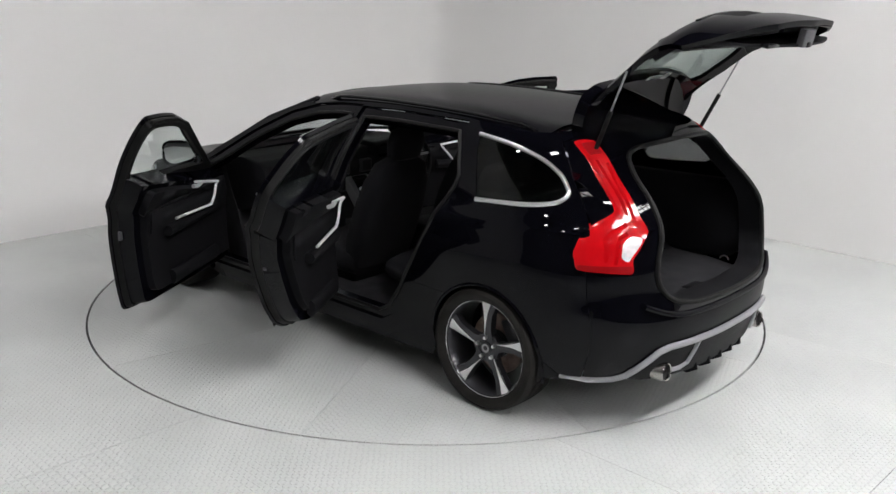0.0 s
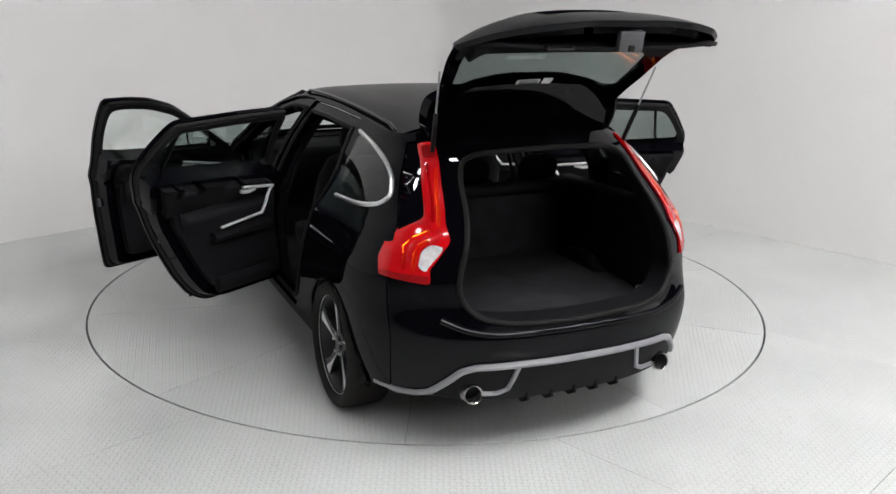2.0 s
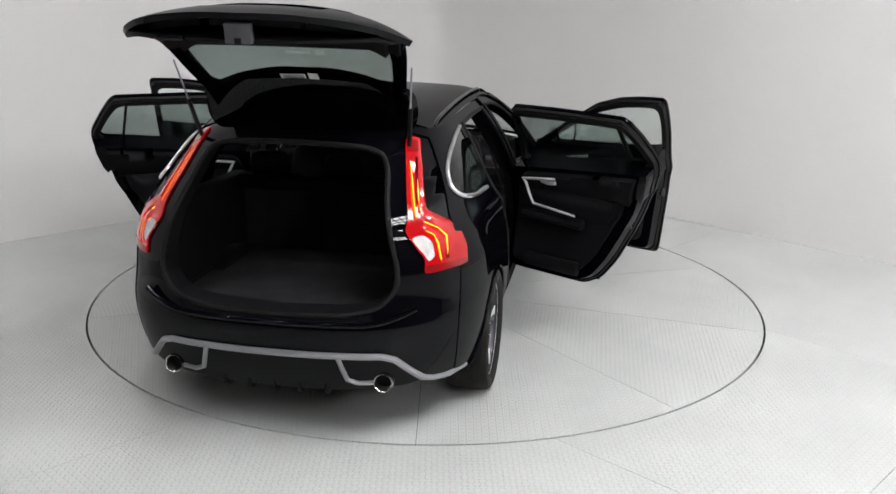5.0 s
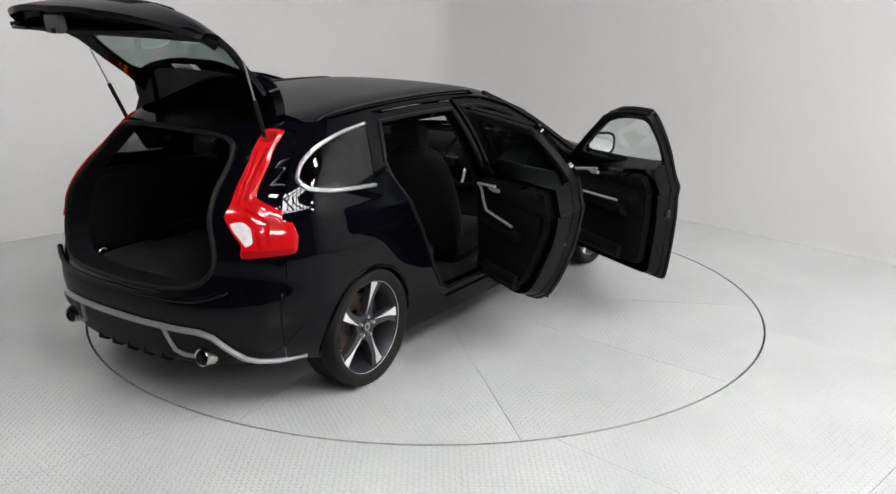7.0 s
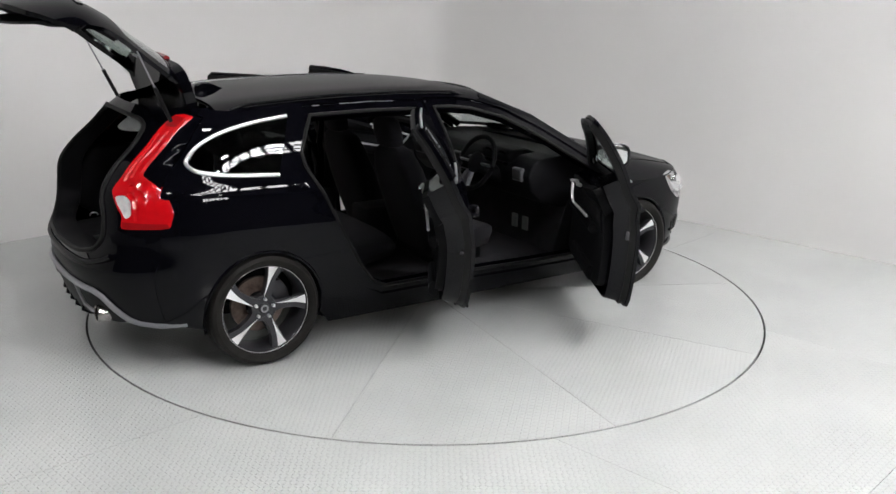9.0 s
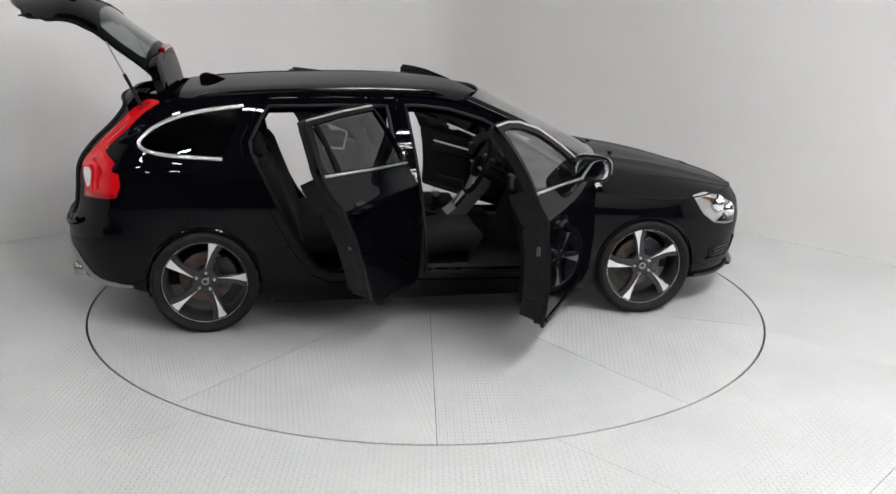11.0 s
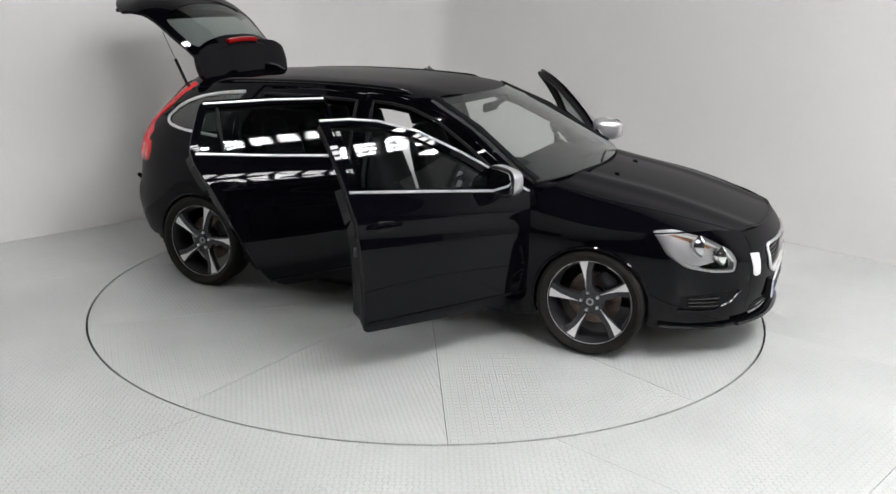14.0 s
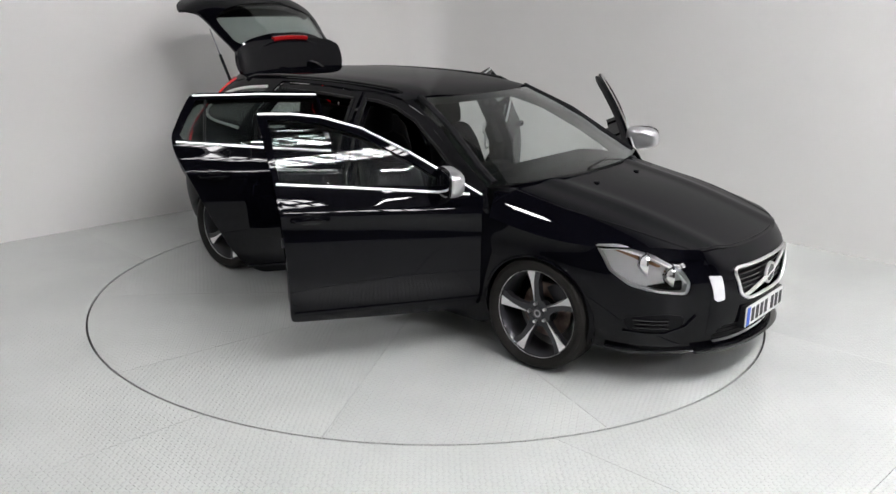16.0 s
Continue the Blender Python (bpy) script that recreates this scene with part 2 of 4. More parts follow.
# ---------------------------------------------------------------- the car's surface (x ahead, y to its left, z up)
OY = 0.264
WID = curve((-2.5, .86), (-1.9, .895), (-1.46, .908), (-.8, .918), (0, .922), (.8, .922), (1.31, .918), (1.8, .91), (2.3, .90))
GZ = curve((.1, .86), (.2, .925), (.3, .966), (.42, .988), (.55, .998), (.68, 1.0), (.8, .994), (.88, .982), (.93, .964), (.97, .941), (1.04, .907),
           (1.125, .866), (1.22, .806), (1.325, .726), (1.39, .664), (1.46, .585), (1.52, .45))
XR = curve((.1, -2.20), (.25, -2.27), (.42, -2.325), (.58, -2.34), (.68, -2.31), (.85, -2.29), (1.02, -2.26), (1.1, -2.2), (1.2, -2.1), (1.316, -2.0), (1.4, -1.9), (1.5, -1.75))
XF = curve((.1, 2.15), (.2, 2.21), (.3, 2.235), (.45, 2.25), (.6, 2.25), (.68, 2.225), (.76, 2.16), (.85, 2.04), (1.0, 1.9), (1.5, 1.8))
CREASE = curve((-2.3, 1.0), (-1.8, .985), (-1.0, .945), (0, .885), (.9, .835), (1.5, .79), (2.2, .76))
NR, LR, NF, LF = 2.6, 0.7, 2.4, 1.0


def half_width(x, z):
    s = np.clip((x - XR(z)) / LR, 0.0005, 1)
    t = np.clip((XF(z) - x) / LF, 0.0005, 1)
    zc = CREASE(x)
    ridge = 1 + .011 * np.exp(-((z - zc) / .032)**2) - .007 * np.exp(-((z - zc + .085) / .05)**2)
    return ridge * WID(x) * GZ(z) * (1 - (1 - s)**NR)**(1 / NR) * (1 - (1 - t)**NF)**(1 / NF)


def side(sg):
    return lambda x, z: (np.asarray(x, float), sg * half_width(x, z), np.asarray(z, float))


def tail_x(y, z):
    r = np.clip(np.abs(y) / (0.885 * GZ(z)), 0, 0.9995)
    return XR(z) + LR * (1 - (1 - r**NR)**(1 / NR))


def nose_x(y, z):
    r = np.clip(np.abs(y) / (0.907 * GZ(z)), 0, 0.9995)
    return XF(z) - LF * (1 - (1 - r**NF)**(1 / NF))


def tail(y, z):
    return tail_x(y, z), np.asarray(y, float), np.asarray(z, float)


def nose(y, z):
    return nose_x(y, z), np.asarray(y, float), np.asarray(z, float)


ROOFC = curve((-2.0, 1.35), (-1.75, 1.405), (-1.5, 1.425), (-1.1, 1.45), (-.7, 1.46), (-.3, 1.457), (0, 1.441), (.2, 1.414), (.4, 1.36))
HOODC = curve((.8, 1.05), (.95, 1.02), (1.14, .985), (1.59, .905), (1.92, .82), (2.08, .773), (2.17, .747), (2.3, .68))


def roof_z(x, y):
    return ROOFC(x) - .02 * (y / .58)**2 - .035 * np.maximum(0, (np.abs(y) - .42) / .2)**2


def hood_z(x, y):
    ridge = .012 * np.exp(-((np.abs(y) - .42 - .05 * (1.6 - x)) / .06)**2)
    return HOODC(x) - .05 * (y / .7)**2 - .06 * np.maximum(0, (np.abs(y) - .6) / .25)**2 + ridge


def top_edge(x, zfn, z0):
    z = z0
    for _ in range(40):
        z = 0.5 * z + 0.5 * float(zfn(x, half_width(x, z)))
    return z


def arch(cx, r=0.338, z0=0.2, zc=0.3185, back=False):
    a0 = math.asin((z0 - zc) / r)
    return [(cx + r * math.cos(a), zc + r * math.sin(a)) for a in np.linspace(a0, math.pi - a0, 22)]


FX, RX, HZ = 1.314, -1.462, 0.3185
A_LINE = [(.16, 1.372), (.5, 1.228), (.8, 1.045), (.93, .975)]
FDOOR = [(.925, .30), (.945, .55), (.94, .80), (.925, .93), (.80, 1.005), (.52, 1.175), (.27, 1.305), (.06, 1.366), (-.10, 1.386), (-.285, 1.392),
         (-.235, 1.05), (-.20, .75), (-.18, .50), (-.172, .285), (.3, .272), (.87, .265)]
RDOOR = [(-.188, .285), (-.195, .50), (-.215, .75), (-.25, 1.05), (-.300, 1.385), (-.65, 1.392), (-1.085, 1.386), (-1.15, 1.29), (-1.222, 1.155), (-1.214, 1.07),
         (-1.13, .90), (-1.03, .68), (-.92, .47), (-.83, .345), (-.72, .285)]
FGLASS = [(.745, .985), (.50, 1.138), (.25, 1.268), (.05, 1.328), (-.10, 1.348), (-.228, 1.352), (-.205, 1.05), (.25, 1.012)]
RGLASS = [(-.31, 1.346), (-.65, 1.354), (-1.055, 1.350), (-1.11, 1.27), (-1.17, 1.16), (-1.15, 1.128), (-.7, 1.085), (-.285, 1.05)]
QGLASS = rounded([(-1.20, 1.335), (-1.42, 1.312), (-1.60, 1.27), (-1.72, 1.215), (-1.80, 1.14), (-1.74, 1.098), (-1.60, 1.078), (-1.33, 1.06)], .03)
FRONT_R, REAR_R = 0.55, 0.91


def split_front(z):
    return (float(XF(z)) - LF * (1 - (1 - FRONT_R**NF)**(1 / NF)), z)


def split_rear(z):
    return (float(XR(z)) + LR * (1 - (1 - REAR_R**NR)**(1 / NR)), z)


HEADLAMP = rounded([(1.635, .775), (1.74, .785), (1.90, .742), (2.035, .665), (2.075, .60), (2.068, .535), (1.96, .545), (1.83, .575), (1.72, .65)], .022)
side_outline = (arch(FX) + arch(RX, z0=0.25)[::1])
hood_edge = [(x, top_edge(x, hood_z, .9)) for x in np.linspace(1.0, 2.06, 15)]
roof_edge = [(x, top_edge(x, roof_z, 1.38)) for x in np.linspace(-1.74, .1, 24)]
side_outline = ([split_front(z) for z in np.linspace(.735, .20, 8)] + [(1.75, .19)] + arch(FX) + [(.9, .15), (-1.05, .15)] + arch(RX, z0=0.25)
                + [(-1.95, .29)] + [split_rear(z) for z in np.linspace(.30, 1.35, 16)] + roof_edge + A_LINE + hood_edge)

# ---------------------------------------------------------------- the car
car = tagged(new("estate_car"), "glossy black estate car, doors and tailgate open, on a turntable", "car")


def cpart(name, me, label="", m=None, parent=None):
    base = pose(0, OY, 0)
    return part(name, me, parent or car, label, (base @ m if m is not None else base) if parent is None else m)


def arch_ring(sg, poly, lift, thick, depth, material, name, label=""):
    return cpart(name, panel(name, inset(poly, -.002), side(sg), material, thick=thick, lift=lift, holes=[inset(poly, depth)], step=.04, towards=(0, 0, .7)), label)


for sg in (1, -1):
    cpart("side_panel", panel("side_panel", side_outline, side(sg), PAINT, thick=.012, step=.026,
                              holes=[inset(FDOOR, -.004), inset(RDOOR, -.004), QGLASS, HEADLAMP]), "glossy black painted body side")
    # door apertures: a step behind the skin, and a rubber seal
    for poly in (FDOOR, RDOOR):
        arch_ring(sg, poly, -.012, .05, .055, PAINT, "door_aperture")
        P = [side(sg)(*p) for p in resample(inset(poly, .05), .05)]
        cpart("door_seal", tube("door_seal", [(p[0], p[1] - sg * .012, p[2]) for p in P], .011, SEAL, closed=True, n=6), "black rubber door seal")
    # rear quarter window with its bright frame
    cpart("quarter_window", panel("quarter_window", QGLASS, side(sg), DARKTINT, thick=.004, lift=-.004, step=.05), "dark tinted glass")
    qf = [(-1.205, 1.342), (-1.42, 1.318), (-1.60, 1.276), (-1.72, 1.222), (-1.785, 1.17), (-1.806, 1.14), (-1.79, 1.112), (-1.74, 1.092), (-1.60, 1.071), (-1.33, 1.052)]
    qx = curve(*[(i, p[0]) for i, p in enumerate(qf)])
    qz = curve(*[(i, p[1]) for i, p in enumerate(qf)])
    path = [side(sg)(float(qx(t)), float(qz(t))) for t in np.linspace(0, len(qf) - 1, 50)]
    cpart("window_trim", tube("window_trim", [(p[0], p[1] + sg * .004, p[2]) for p in path], .011, CHROME, n=8), "satin chrome strip")
    # sill
    cpart("sill_cover", box("sill_cover", (-1.0, .56, .17), (.93, .80, .285), PLASTIC, .02, m=Matrix.Diagonal((1, sg, 1, 1))), "black plastic door sill")

# roof, bonnet, bumpers
roof_poly = ([(x, float(half_width(x, z))) for x, z in roof_edge if x > -1.66] + [(.16, .598)]
             + [(.335 - .17 * (y / .56)**2, y) for y in np.linspace(.45, -.45, 9)] + [(.16, -.598)]
             + [(x, -float(half_width(x, z))) for x, z in roof_edge[::-1] if x > -1.66])
cpart("roof", panel("roof", roof_poly, lambda x, y: (x, y, roof_z(x, y)), PAINT, thick=.012, step=.05, towards=(-.6, 0, -3)), "glossy black painted roof")
cpart("headliner", panel("headliner", inset(roof_poly, .05), lambda x, y: (x, y, roof_z(x, y)), TRIM, thick=.02, lift=-.03, step=.08, towards=(-.6, 0, -3)), "dark fabric headliner")
gut = [(-1.64, .54), (-1.83, .46), (-1.86, .30), (-1.865, 0), (-1.86, -.30), (-1.83, -.46), (-1.64, -.54), (-1.60, 0)]
cpart("tailgate_gutter", panel("tailgate_gutter", gut, lambda x, y: (x, y, roof_z(x, y) - .035), PAINT, thick=.02, step=.05, towards=(-1.8, 0, -3)))
hood_side = [(x, float(half_width(x, z))) for x, z in hood_edge if x < 2.065]
ysp = FRONT_R * .907 * float(GZ(.72))
hood_front = [(float(nose_x(y, .745)), y) for y in np.linspace(ysp - .01, -ysp + .01, 13)]
cowl = [(1.16 - .20 * (y / .72)**2, y) for y in np.linspace(-.78, .78, 13)]
hood_poly = hood_side + hood_front + [(x, -y) for x, y in hood_side[::-1]] + cowl
cpart("bonnet", panel("bonnet", hood_poly, lambda x, y: (x, y, hood_z(x, y)), PAINT, thick=.012, step=.04, towards=(1.4, 0, -3)), "glossy black bonnet")
# bonnet shut lines
for sg in (1, -1):
    ln = [(x, sg * (.70 - .17 * max(0, (x - 1.3) / .75)**1.6)) for x in np.linspace(1.02, 2.03, 24)]
    cpart("bonnet_gap", tube("bonnet_gap", [(x, y, float(hood_z(x, y)) + .0005) for x, y in ln], .003, SEAL, n=6), "dark shut line")
ln = [(float(nose_x(y, .735)) - .03, y) for y in np.linspace(-.53, .53, 30)]
cpart("bonnet_gap", tube("bonnet_gap", [(x, y, float(hood_z(x, y)) + .0005) for x, y in ln], .003, SEAL, n=6), "dark shut line")

GRILLE = rounded([(-.365, .655), (.365, .655), (.30, .50), (.22, .465), (-.22, .465), (-.30, .50)], .05)
INTAKE = rounded([(-.45, .275), (-.40, .335), (.40, .335), (.45, .275), (.40, .225), (-.40, .225)], .02)
fr = [(FRONT_R * .907 * float(GZ(z)), z) for z in np.linspace(.20, .745, 9)]
front_poly = [(-y, z) for y, z in fr[::-1]] + fr
cpart("front_bumper", panel("front_bumper", front_poly, nose, PAINT, thick=.012, step=.035, holes=[GRILLE, INTAKE], towards=(0, 0, .5)), "glossy black front bumper")
rr = [(REAR_R * .885 * float(GZ(z)), z) for z in np.linspace(.30, 1.392, 19)]
BOOT = [(0, .635), (.36, .645), (.49, .675), (.56, .76), (.555, .86), (.525, .97), (.478, 1.14), (.456, 1.24), (.425, 1.305), (.35, 1.335), (.19, 1.348), (0, 1.352)]
BOOT = rounded(BOOT + [(-y, z) for y, z in BOOT[-2:0:-1]], .06, 5)
LAMP = [(.488, 1.36), (.540, 1.345), (.594, 1.20), (.637, 1.075), (.695, 1.04), (.775, .985), (.81, .90), (.82, .825), (.66, .815), (.66, .88), (.60, .965), (.572, 1.0), (.575, 1.06), (.545, 1.16)]
LAMP_HOLE = [(.500, 1.335), (.535, 1.33), (.584, 1.20), (.629, 1.068), (.692, 1.026), (.752, .98), (.757, .90), (.758, .845), (.672, .83), (.672, .885), (.610, .97), (.584, 1.0), (.587, 1.06), (.557, 1.16)]
rear_poly = [(-y, z) for y, z in rr[::-1]] + rr
cpart("rear_bumper", panel("rear_bumper", rear_poly, tail, PAINT, thick=.012, step=.035, holes=[BOOT, LAMP_HOLE, [(-y, z) for y, z in LAMP_HOLE]], towards=(0, 0, .7)), "glossy black rear end and bumper")


def below(poly, zb):
    """The part of an outline under the line z = zb(x)."""
    out = []
    n = len(poly)
    for i in range(n):
        a, b = poly[i], poly[(i + 1) % n]
        fa, fb = zb(a[0]) - a[1], zb(b[0]) - b[1]
        if fa >= 0:
            out.append(a)
        if fa * fb < 0:
            t = fa / (fa - fb)
            out.append((a[0] + (b[0] - a[0]) * t, a[1] + (b[1] - a[1]) * t))
    return out


def on_side(sg, x, z, d=0.0):
    """A point d inside the car's side."""
    return (x, sg * (float(half_width(x, z)) - d), z)


# windscreen
EX = curve(*[(i / 3, p[0] - .005) for i, p in enumerate(A_LINE)])
EZ = curve(*[(i / 3, p[1] + .002) for i, p in enumerate(A_LINE)])


def screen(u, v):
    ex, ez = EX(v), EZ(v)
    w = 1 - np.asarray(u, float)**2
    return ex + (.345 + .80 * v - ex) * w, u * half_width(ex, ez), ez + (1.398 - .40 * v - ez) * w


scr = [(-1, 0), (1, 0), (1, 1), (-1, 1)]
cpart("windscreen", panel("windscreen", scr, screen, GLASS, thick=.005, lift=-.002, step=.09, towards=(0, 0, .3)), "clear curved windscreen")
cpart("windscreen_border", panel("windscreen_border", scr, screen, SEAL, thick=.004, lift=-.008, step=.05, towards=(0, 0, .3),
                                 holes=[rounded([(-.90, .07), (.90, .07), (.93, .90), (-.93, .90)], .08)]), "black ceramic border")
cpart("cowl_panel", slab("cowl_panel", [(.90, -.78), (1.0, -.74), (1.18, -.3), (1.21, 0), (1.18, .3), (1.0, .74), (.90, .78), (1.03, .3), (1.05, 0), (1.03, -.3)], .90, .955, PLASTIC, "xy", .008), "black plastic scuttle")
for y0, x0, y1, x1 in ((-.10, 1.13, .50, 1.02), (.36, 1.10, -.42, 1.05)):
    pts = []
    for k in range(9):
        t = k / 8
        x, y = x0 + (x1 - x0) * t, y0 + (y1 - y0) * t
        pts.append((x, y, float(hood_z(1.10, y)) + .012 + .015 * math.sin(math.pi * t)))
    w = cpart("windscreen_wiper", tube("windscreen_wiper", pts, .008, PLASTIC, n=6), "black wiper arm")
    part("wiper_blade", tube("wiper_blade", [(p[0] - .03, p[1], p[2] + .012) for p in pts[4:]], .007, SEAL, n=6), w)
for sg in (1, -1):
    x, y = 1.27, sg * .24
    cpart("washer_jet", box("washer_jet", (x - .015, y - .012, float(hood_z(x, y)) - .004), (x + .015, y + .012, float(hood_z(x, y)) + .01), PLASTIC, .004))
    # roof rail
    pts = [(x, sg * .575, float(roof_z(x, .575)) + .014) for x in np.linspace(-1.50, .02, 20)]
    pts[0] = (pts[0][0], pts[0][1], pts[0][2] - .02)
    pts[-1] = (pts[-1][0], pts[-1][1], pts[-1][2] - .02)
    cpart("roof_rail", tube("roof_rail", pts, .010, GLOSS, n=8), "gloss black roof rail")
fin = [(-1.50, 1.39), (-1.50, 1.465), (-1.46, 1.480), (-1.40, 1.465), (-1.29, 1.42), (-1.29, 1.40)]
cpart("roof_aerial", slab("roof_aerial", fin, -.022, .022, PAINT, "xz", .012, 3), "black shark fin aerial")

# ---- doors
DOOR_ANGLE = 59.0


def door(name, poly, glass, hx, sg, belt, chrome_top, grip, handle_x, handle_z, glass_mat):
    m = pose(hx, sg * .885, 0, 0, 0, -sg * DOOR_ANGLE) @ pose(-hx, -sg * .885, 0)
    front = name == "front_door"
    d = cpart(name, panel(name, rounded(poly, .035, 3), side(sg), PAINT, thick=.02, holes=[glass], step=.026), "glossy black open " + name.replace("_", " "), m)
    def sill(x):
        return 1.065 - .14 * (x + .17) if front else 1.04 - .09 * (x + .19)
    low = below(rounded(inset(poly, .012), .05, 3), sill)
    part("inner_panel", panel("inner_panel", low, side(sg), PAINT, thick=.13, lift=-.018, step=.06), d, "black inner panel")
    part("window_frame", panel("window_frame", rounded(inset(poly, .008), .035, 3), side(sg), SEAL, thick=.042, lift=-.016, step=.04, holes=[rounded(inset(glass, -.004), .05)]), d, "black window frame")
    part("window_glass", panel("window_glass", inset(glass, -.01), side(sg), glass_mat, thick=.004, lift=-.012, step=.06), d, "door window glass")
    card = rounded(below(inset(poly, .075), lambda x: sill(x) - .025), .08, 5)
    part("door_card", panel("door_card", card, side(sg), TRIM, thick=.05, lift=-.14, step=.05), d, "dark door lining")
    ins = rounded(below([(x, -z) for x, z in below(inset(card, .03), lambda x: .95)], lambda x: -.74), .03)
    part("lining_insert", panel("lining_insert", [(x, -z) for x, z in ins], side(sg), TRIM, thick=.014, lift=-.186, step=.06), d, "charcoal fabric insert")
    # armrest, grip trim, pocket
    ar = [on_side(sg, x, .70 + .02 * (x - grip[3][0]), .212) for x in np.linspace(grip[3][0] - .04, grip[1][0] + .02, 8)]
    part("armrest", tube("armrest", ar, .032, TRIM, n=10), d)
    gp = [np.array(p) for p in grip]
    path = []
    for i in range(len(gp) - 1):
        path += [tuple(gp[i] + (gp[i + 1] - gp[i]) * t) for t in np.linspace(0, 1, 7)[:-1]]
    path.append(grip[-1])
    part("grip_trim", tube("grip_trim", [on_side(sg, x, z, .242) for x, z in path], .0085, SATIN, n=8), d, "satin chrome grip trim")
    hx0, hz0 = grip[0]
    part("door_release", tube("door_release", [on_side(sg, hx0 + .01, hz0 - .03, .236), on_side(sg, hx0 + .06, hz0 - .035, .245), on_side(sg, hx0 + .11, hz0 - .025, .236)], .012, SATIN, n=8), d, "chrome release lever")
    pk = [on_side(sg, x, .42, .20) for x in np.linspace(grip[3][0] - .02, grip[1][0], 6)]
    part("door_pocket", tube("door_pocket", pk, .045, TRIM, n=10, flat=.6), d)
    # bright strips
    part("belt_trim", tube("belt_trim", [on_side(sg, x, z, -.004) for x, z in resample(belt, .08, False)], .008, CHROME, n=8), d, "satin chrome strip")
    part("window_trim", tube("window_trim", [on_side(sg, x, z, -.003) for x, z in [(a, b - .010) for a, b in resample(chrome_top, .05, False)]], .0065, CHROME, n=8), d, "satin chrome strip")
    # outside handle with its recess
    ph = [on_side(sg, handle_x + dx, handle_z + .004 * math.cos(dx * 20), -o) for dx, o in ((-.105, .0), (-.09, .026), (0, .034), (.07, .03), (.085, .002))]
    part("door_handle", tube("door_handle", ph, .013, PAINT, n=8), d, "black pull handle")
    part("handle_recess", panel("handle_recess", rounded([(handle_x - .06, handle_z - .03), (handle_x + .05, handle_z - .03), (handle_x + .05, handle_z + .03), (handle_x - .06, handle_z + .03)], .025), side(sg), GLOSS, thick=.003, lift=.002, step=.03), d)
    # latch on the closing edge
    xe = min(p[0] for p in poly if .5 < p[1] < .9) + .012
    ya = float(half_width(xe, .72))
    part("door_latch", box("door_latch", (xe - .016, sg * (ya - .07) - .009, .70), (xe + .02, sg * (ya - .07) + .009, .75), MATT_GREY, .004), d, "steel latch")
    # rubber round the inner side
    sp = [on_side(sg, x, z, .055) for x, z in resample(inset(poly, .03), .06)]
    part("door_seal", tube("door_seal", sp, .012, SEAL, closed=True, n=6), d)
    # rocker strip at the bottom
    bx = [p[0] for p in poly if p[1] < .40]
    part("lower_strip", tube("lower_strip", [on_side(sg, x, .335, -.002) for x in np.linspace(min(bx) + .02, max(bx) - .02, 8)], .012, PAINT, n=8, flat=.6), d)
    if not front:
        bar = [on_side(sg, x, z, .004) for x, z in ((-1.0, 1.345), (-1.03, 1.11))]
        part("window_divider", tube("window_divider", bar, .016, SEAL, n=6, flat=.5), d)
    else:
        # mirror
        mx, my, mz = .69, float(half_width(.69, 1.0)), 1.022
        part("mirror_base", panel("mirror_base", rounded([(.905, .955), (.735, 1.015), (.74, .985)], .01, 2), side(sg), GLOSS, thick=.02, lift=.004, step=.04), d)
        part("mirror_arm", tube("mirror_arm", [(mx + .03, sg * (my - .02), .965), (mx + .03, sg * (my + .03), .965), (mx + .03, sg * (my + .07), .985)], .028, GLOSS, n=10), d, "black mirror foot")
        bm = bmesh.new()
        bmesh.ops.create_uvsphere(bm, u_segments=28, v_segments=16, radius=1)
        for v in bm.verts:
            c = v.co.copy()
            q = [math.copysign(abs(k)**.62, k) for k in c]
            v.co = Vector((mx + (.085 if q[0] > 0 else .022) * q[0], sg * (my + .075 + .118 * q[1]), mz + .080 * q[2] * (1 - .12 * q[1])))
        part("mirror_housing", bmm("mirror_housing", bm, SILVER, 60), d, "silver mirror housing")
        bm = bmesh.new()
        bmesh.ops.create_uvsphere(bm, u_segments=28, v_segments=12, radius=1)
        for v in bm.verts:
            q = [math.copysign(abs(k)**.6, k) for k in v.co]
            v.co = Vector((mx - .021 + .004 * q[0], sg * (my + .075 + .104 * q[1]), mz + .067 * q[2]))
        part("mirror_glass", bmm("mirror_glass", bm, MIRROR, 60), d, "mirror glass")
        gk = [(mx - .018, sg * (my + .075 + .111 * math.copysign(abs(math.cos(a))**.6, math.cos(a))), mz + .074 * math.copysign(abs(math.sin(a))**.6, math.sin(a))) for a in np.linspace(0, 2 * math.pi, 32, endpoint=False)]
        part("mirror_gasket", tube("mirror_gasket", gk, .010, GLOSS, closed=True, n=6), d)
    return d


for sg in (1, -1):
    door("front_door", FDOOR, FGLASS, .925, sg, [(.84, .942), (.594, .967), (.19, 1.005), (-.222, 1.041)],
         [(.915, .945), (.80, 1.015), (.52, 1.182), (.27, 1.310), (.06, 1.369), (-.10, 1.387), (-.275, 1.390)],
         [(.30, .935), (.65, .868), (.545, .745), (.10, .765)], -.05, .86, GLASS)
    door("rear_door", RDOOR, RGLASS, -.175, sg, [(-.262, 1.036), (-.7, 1.072), (-1.195, 1.120)],
         [(-.31, 1.377), (-.65, 1.386), (-1.075, 1.384)],
         [(-.62, .965), (-.375, .935), (-.445, .785), (-.745, .755)], -.98, .925, TINT)

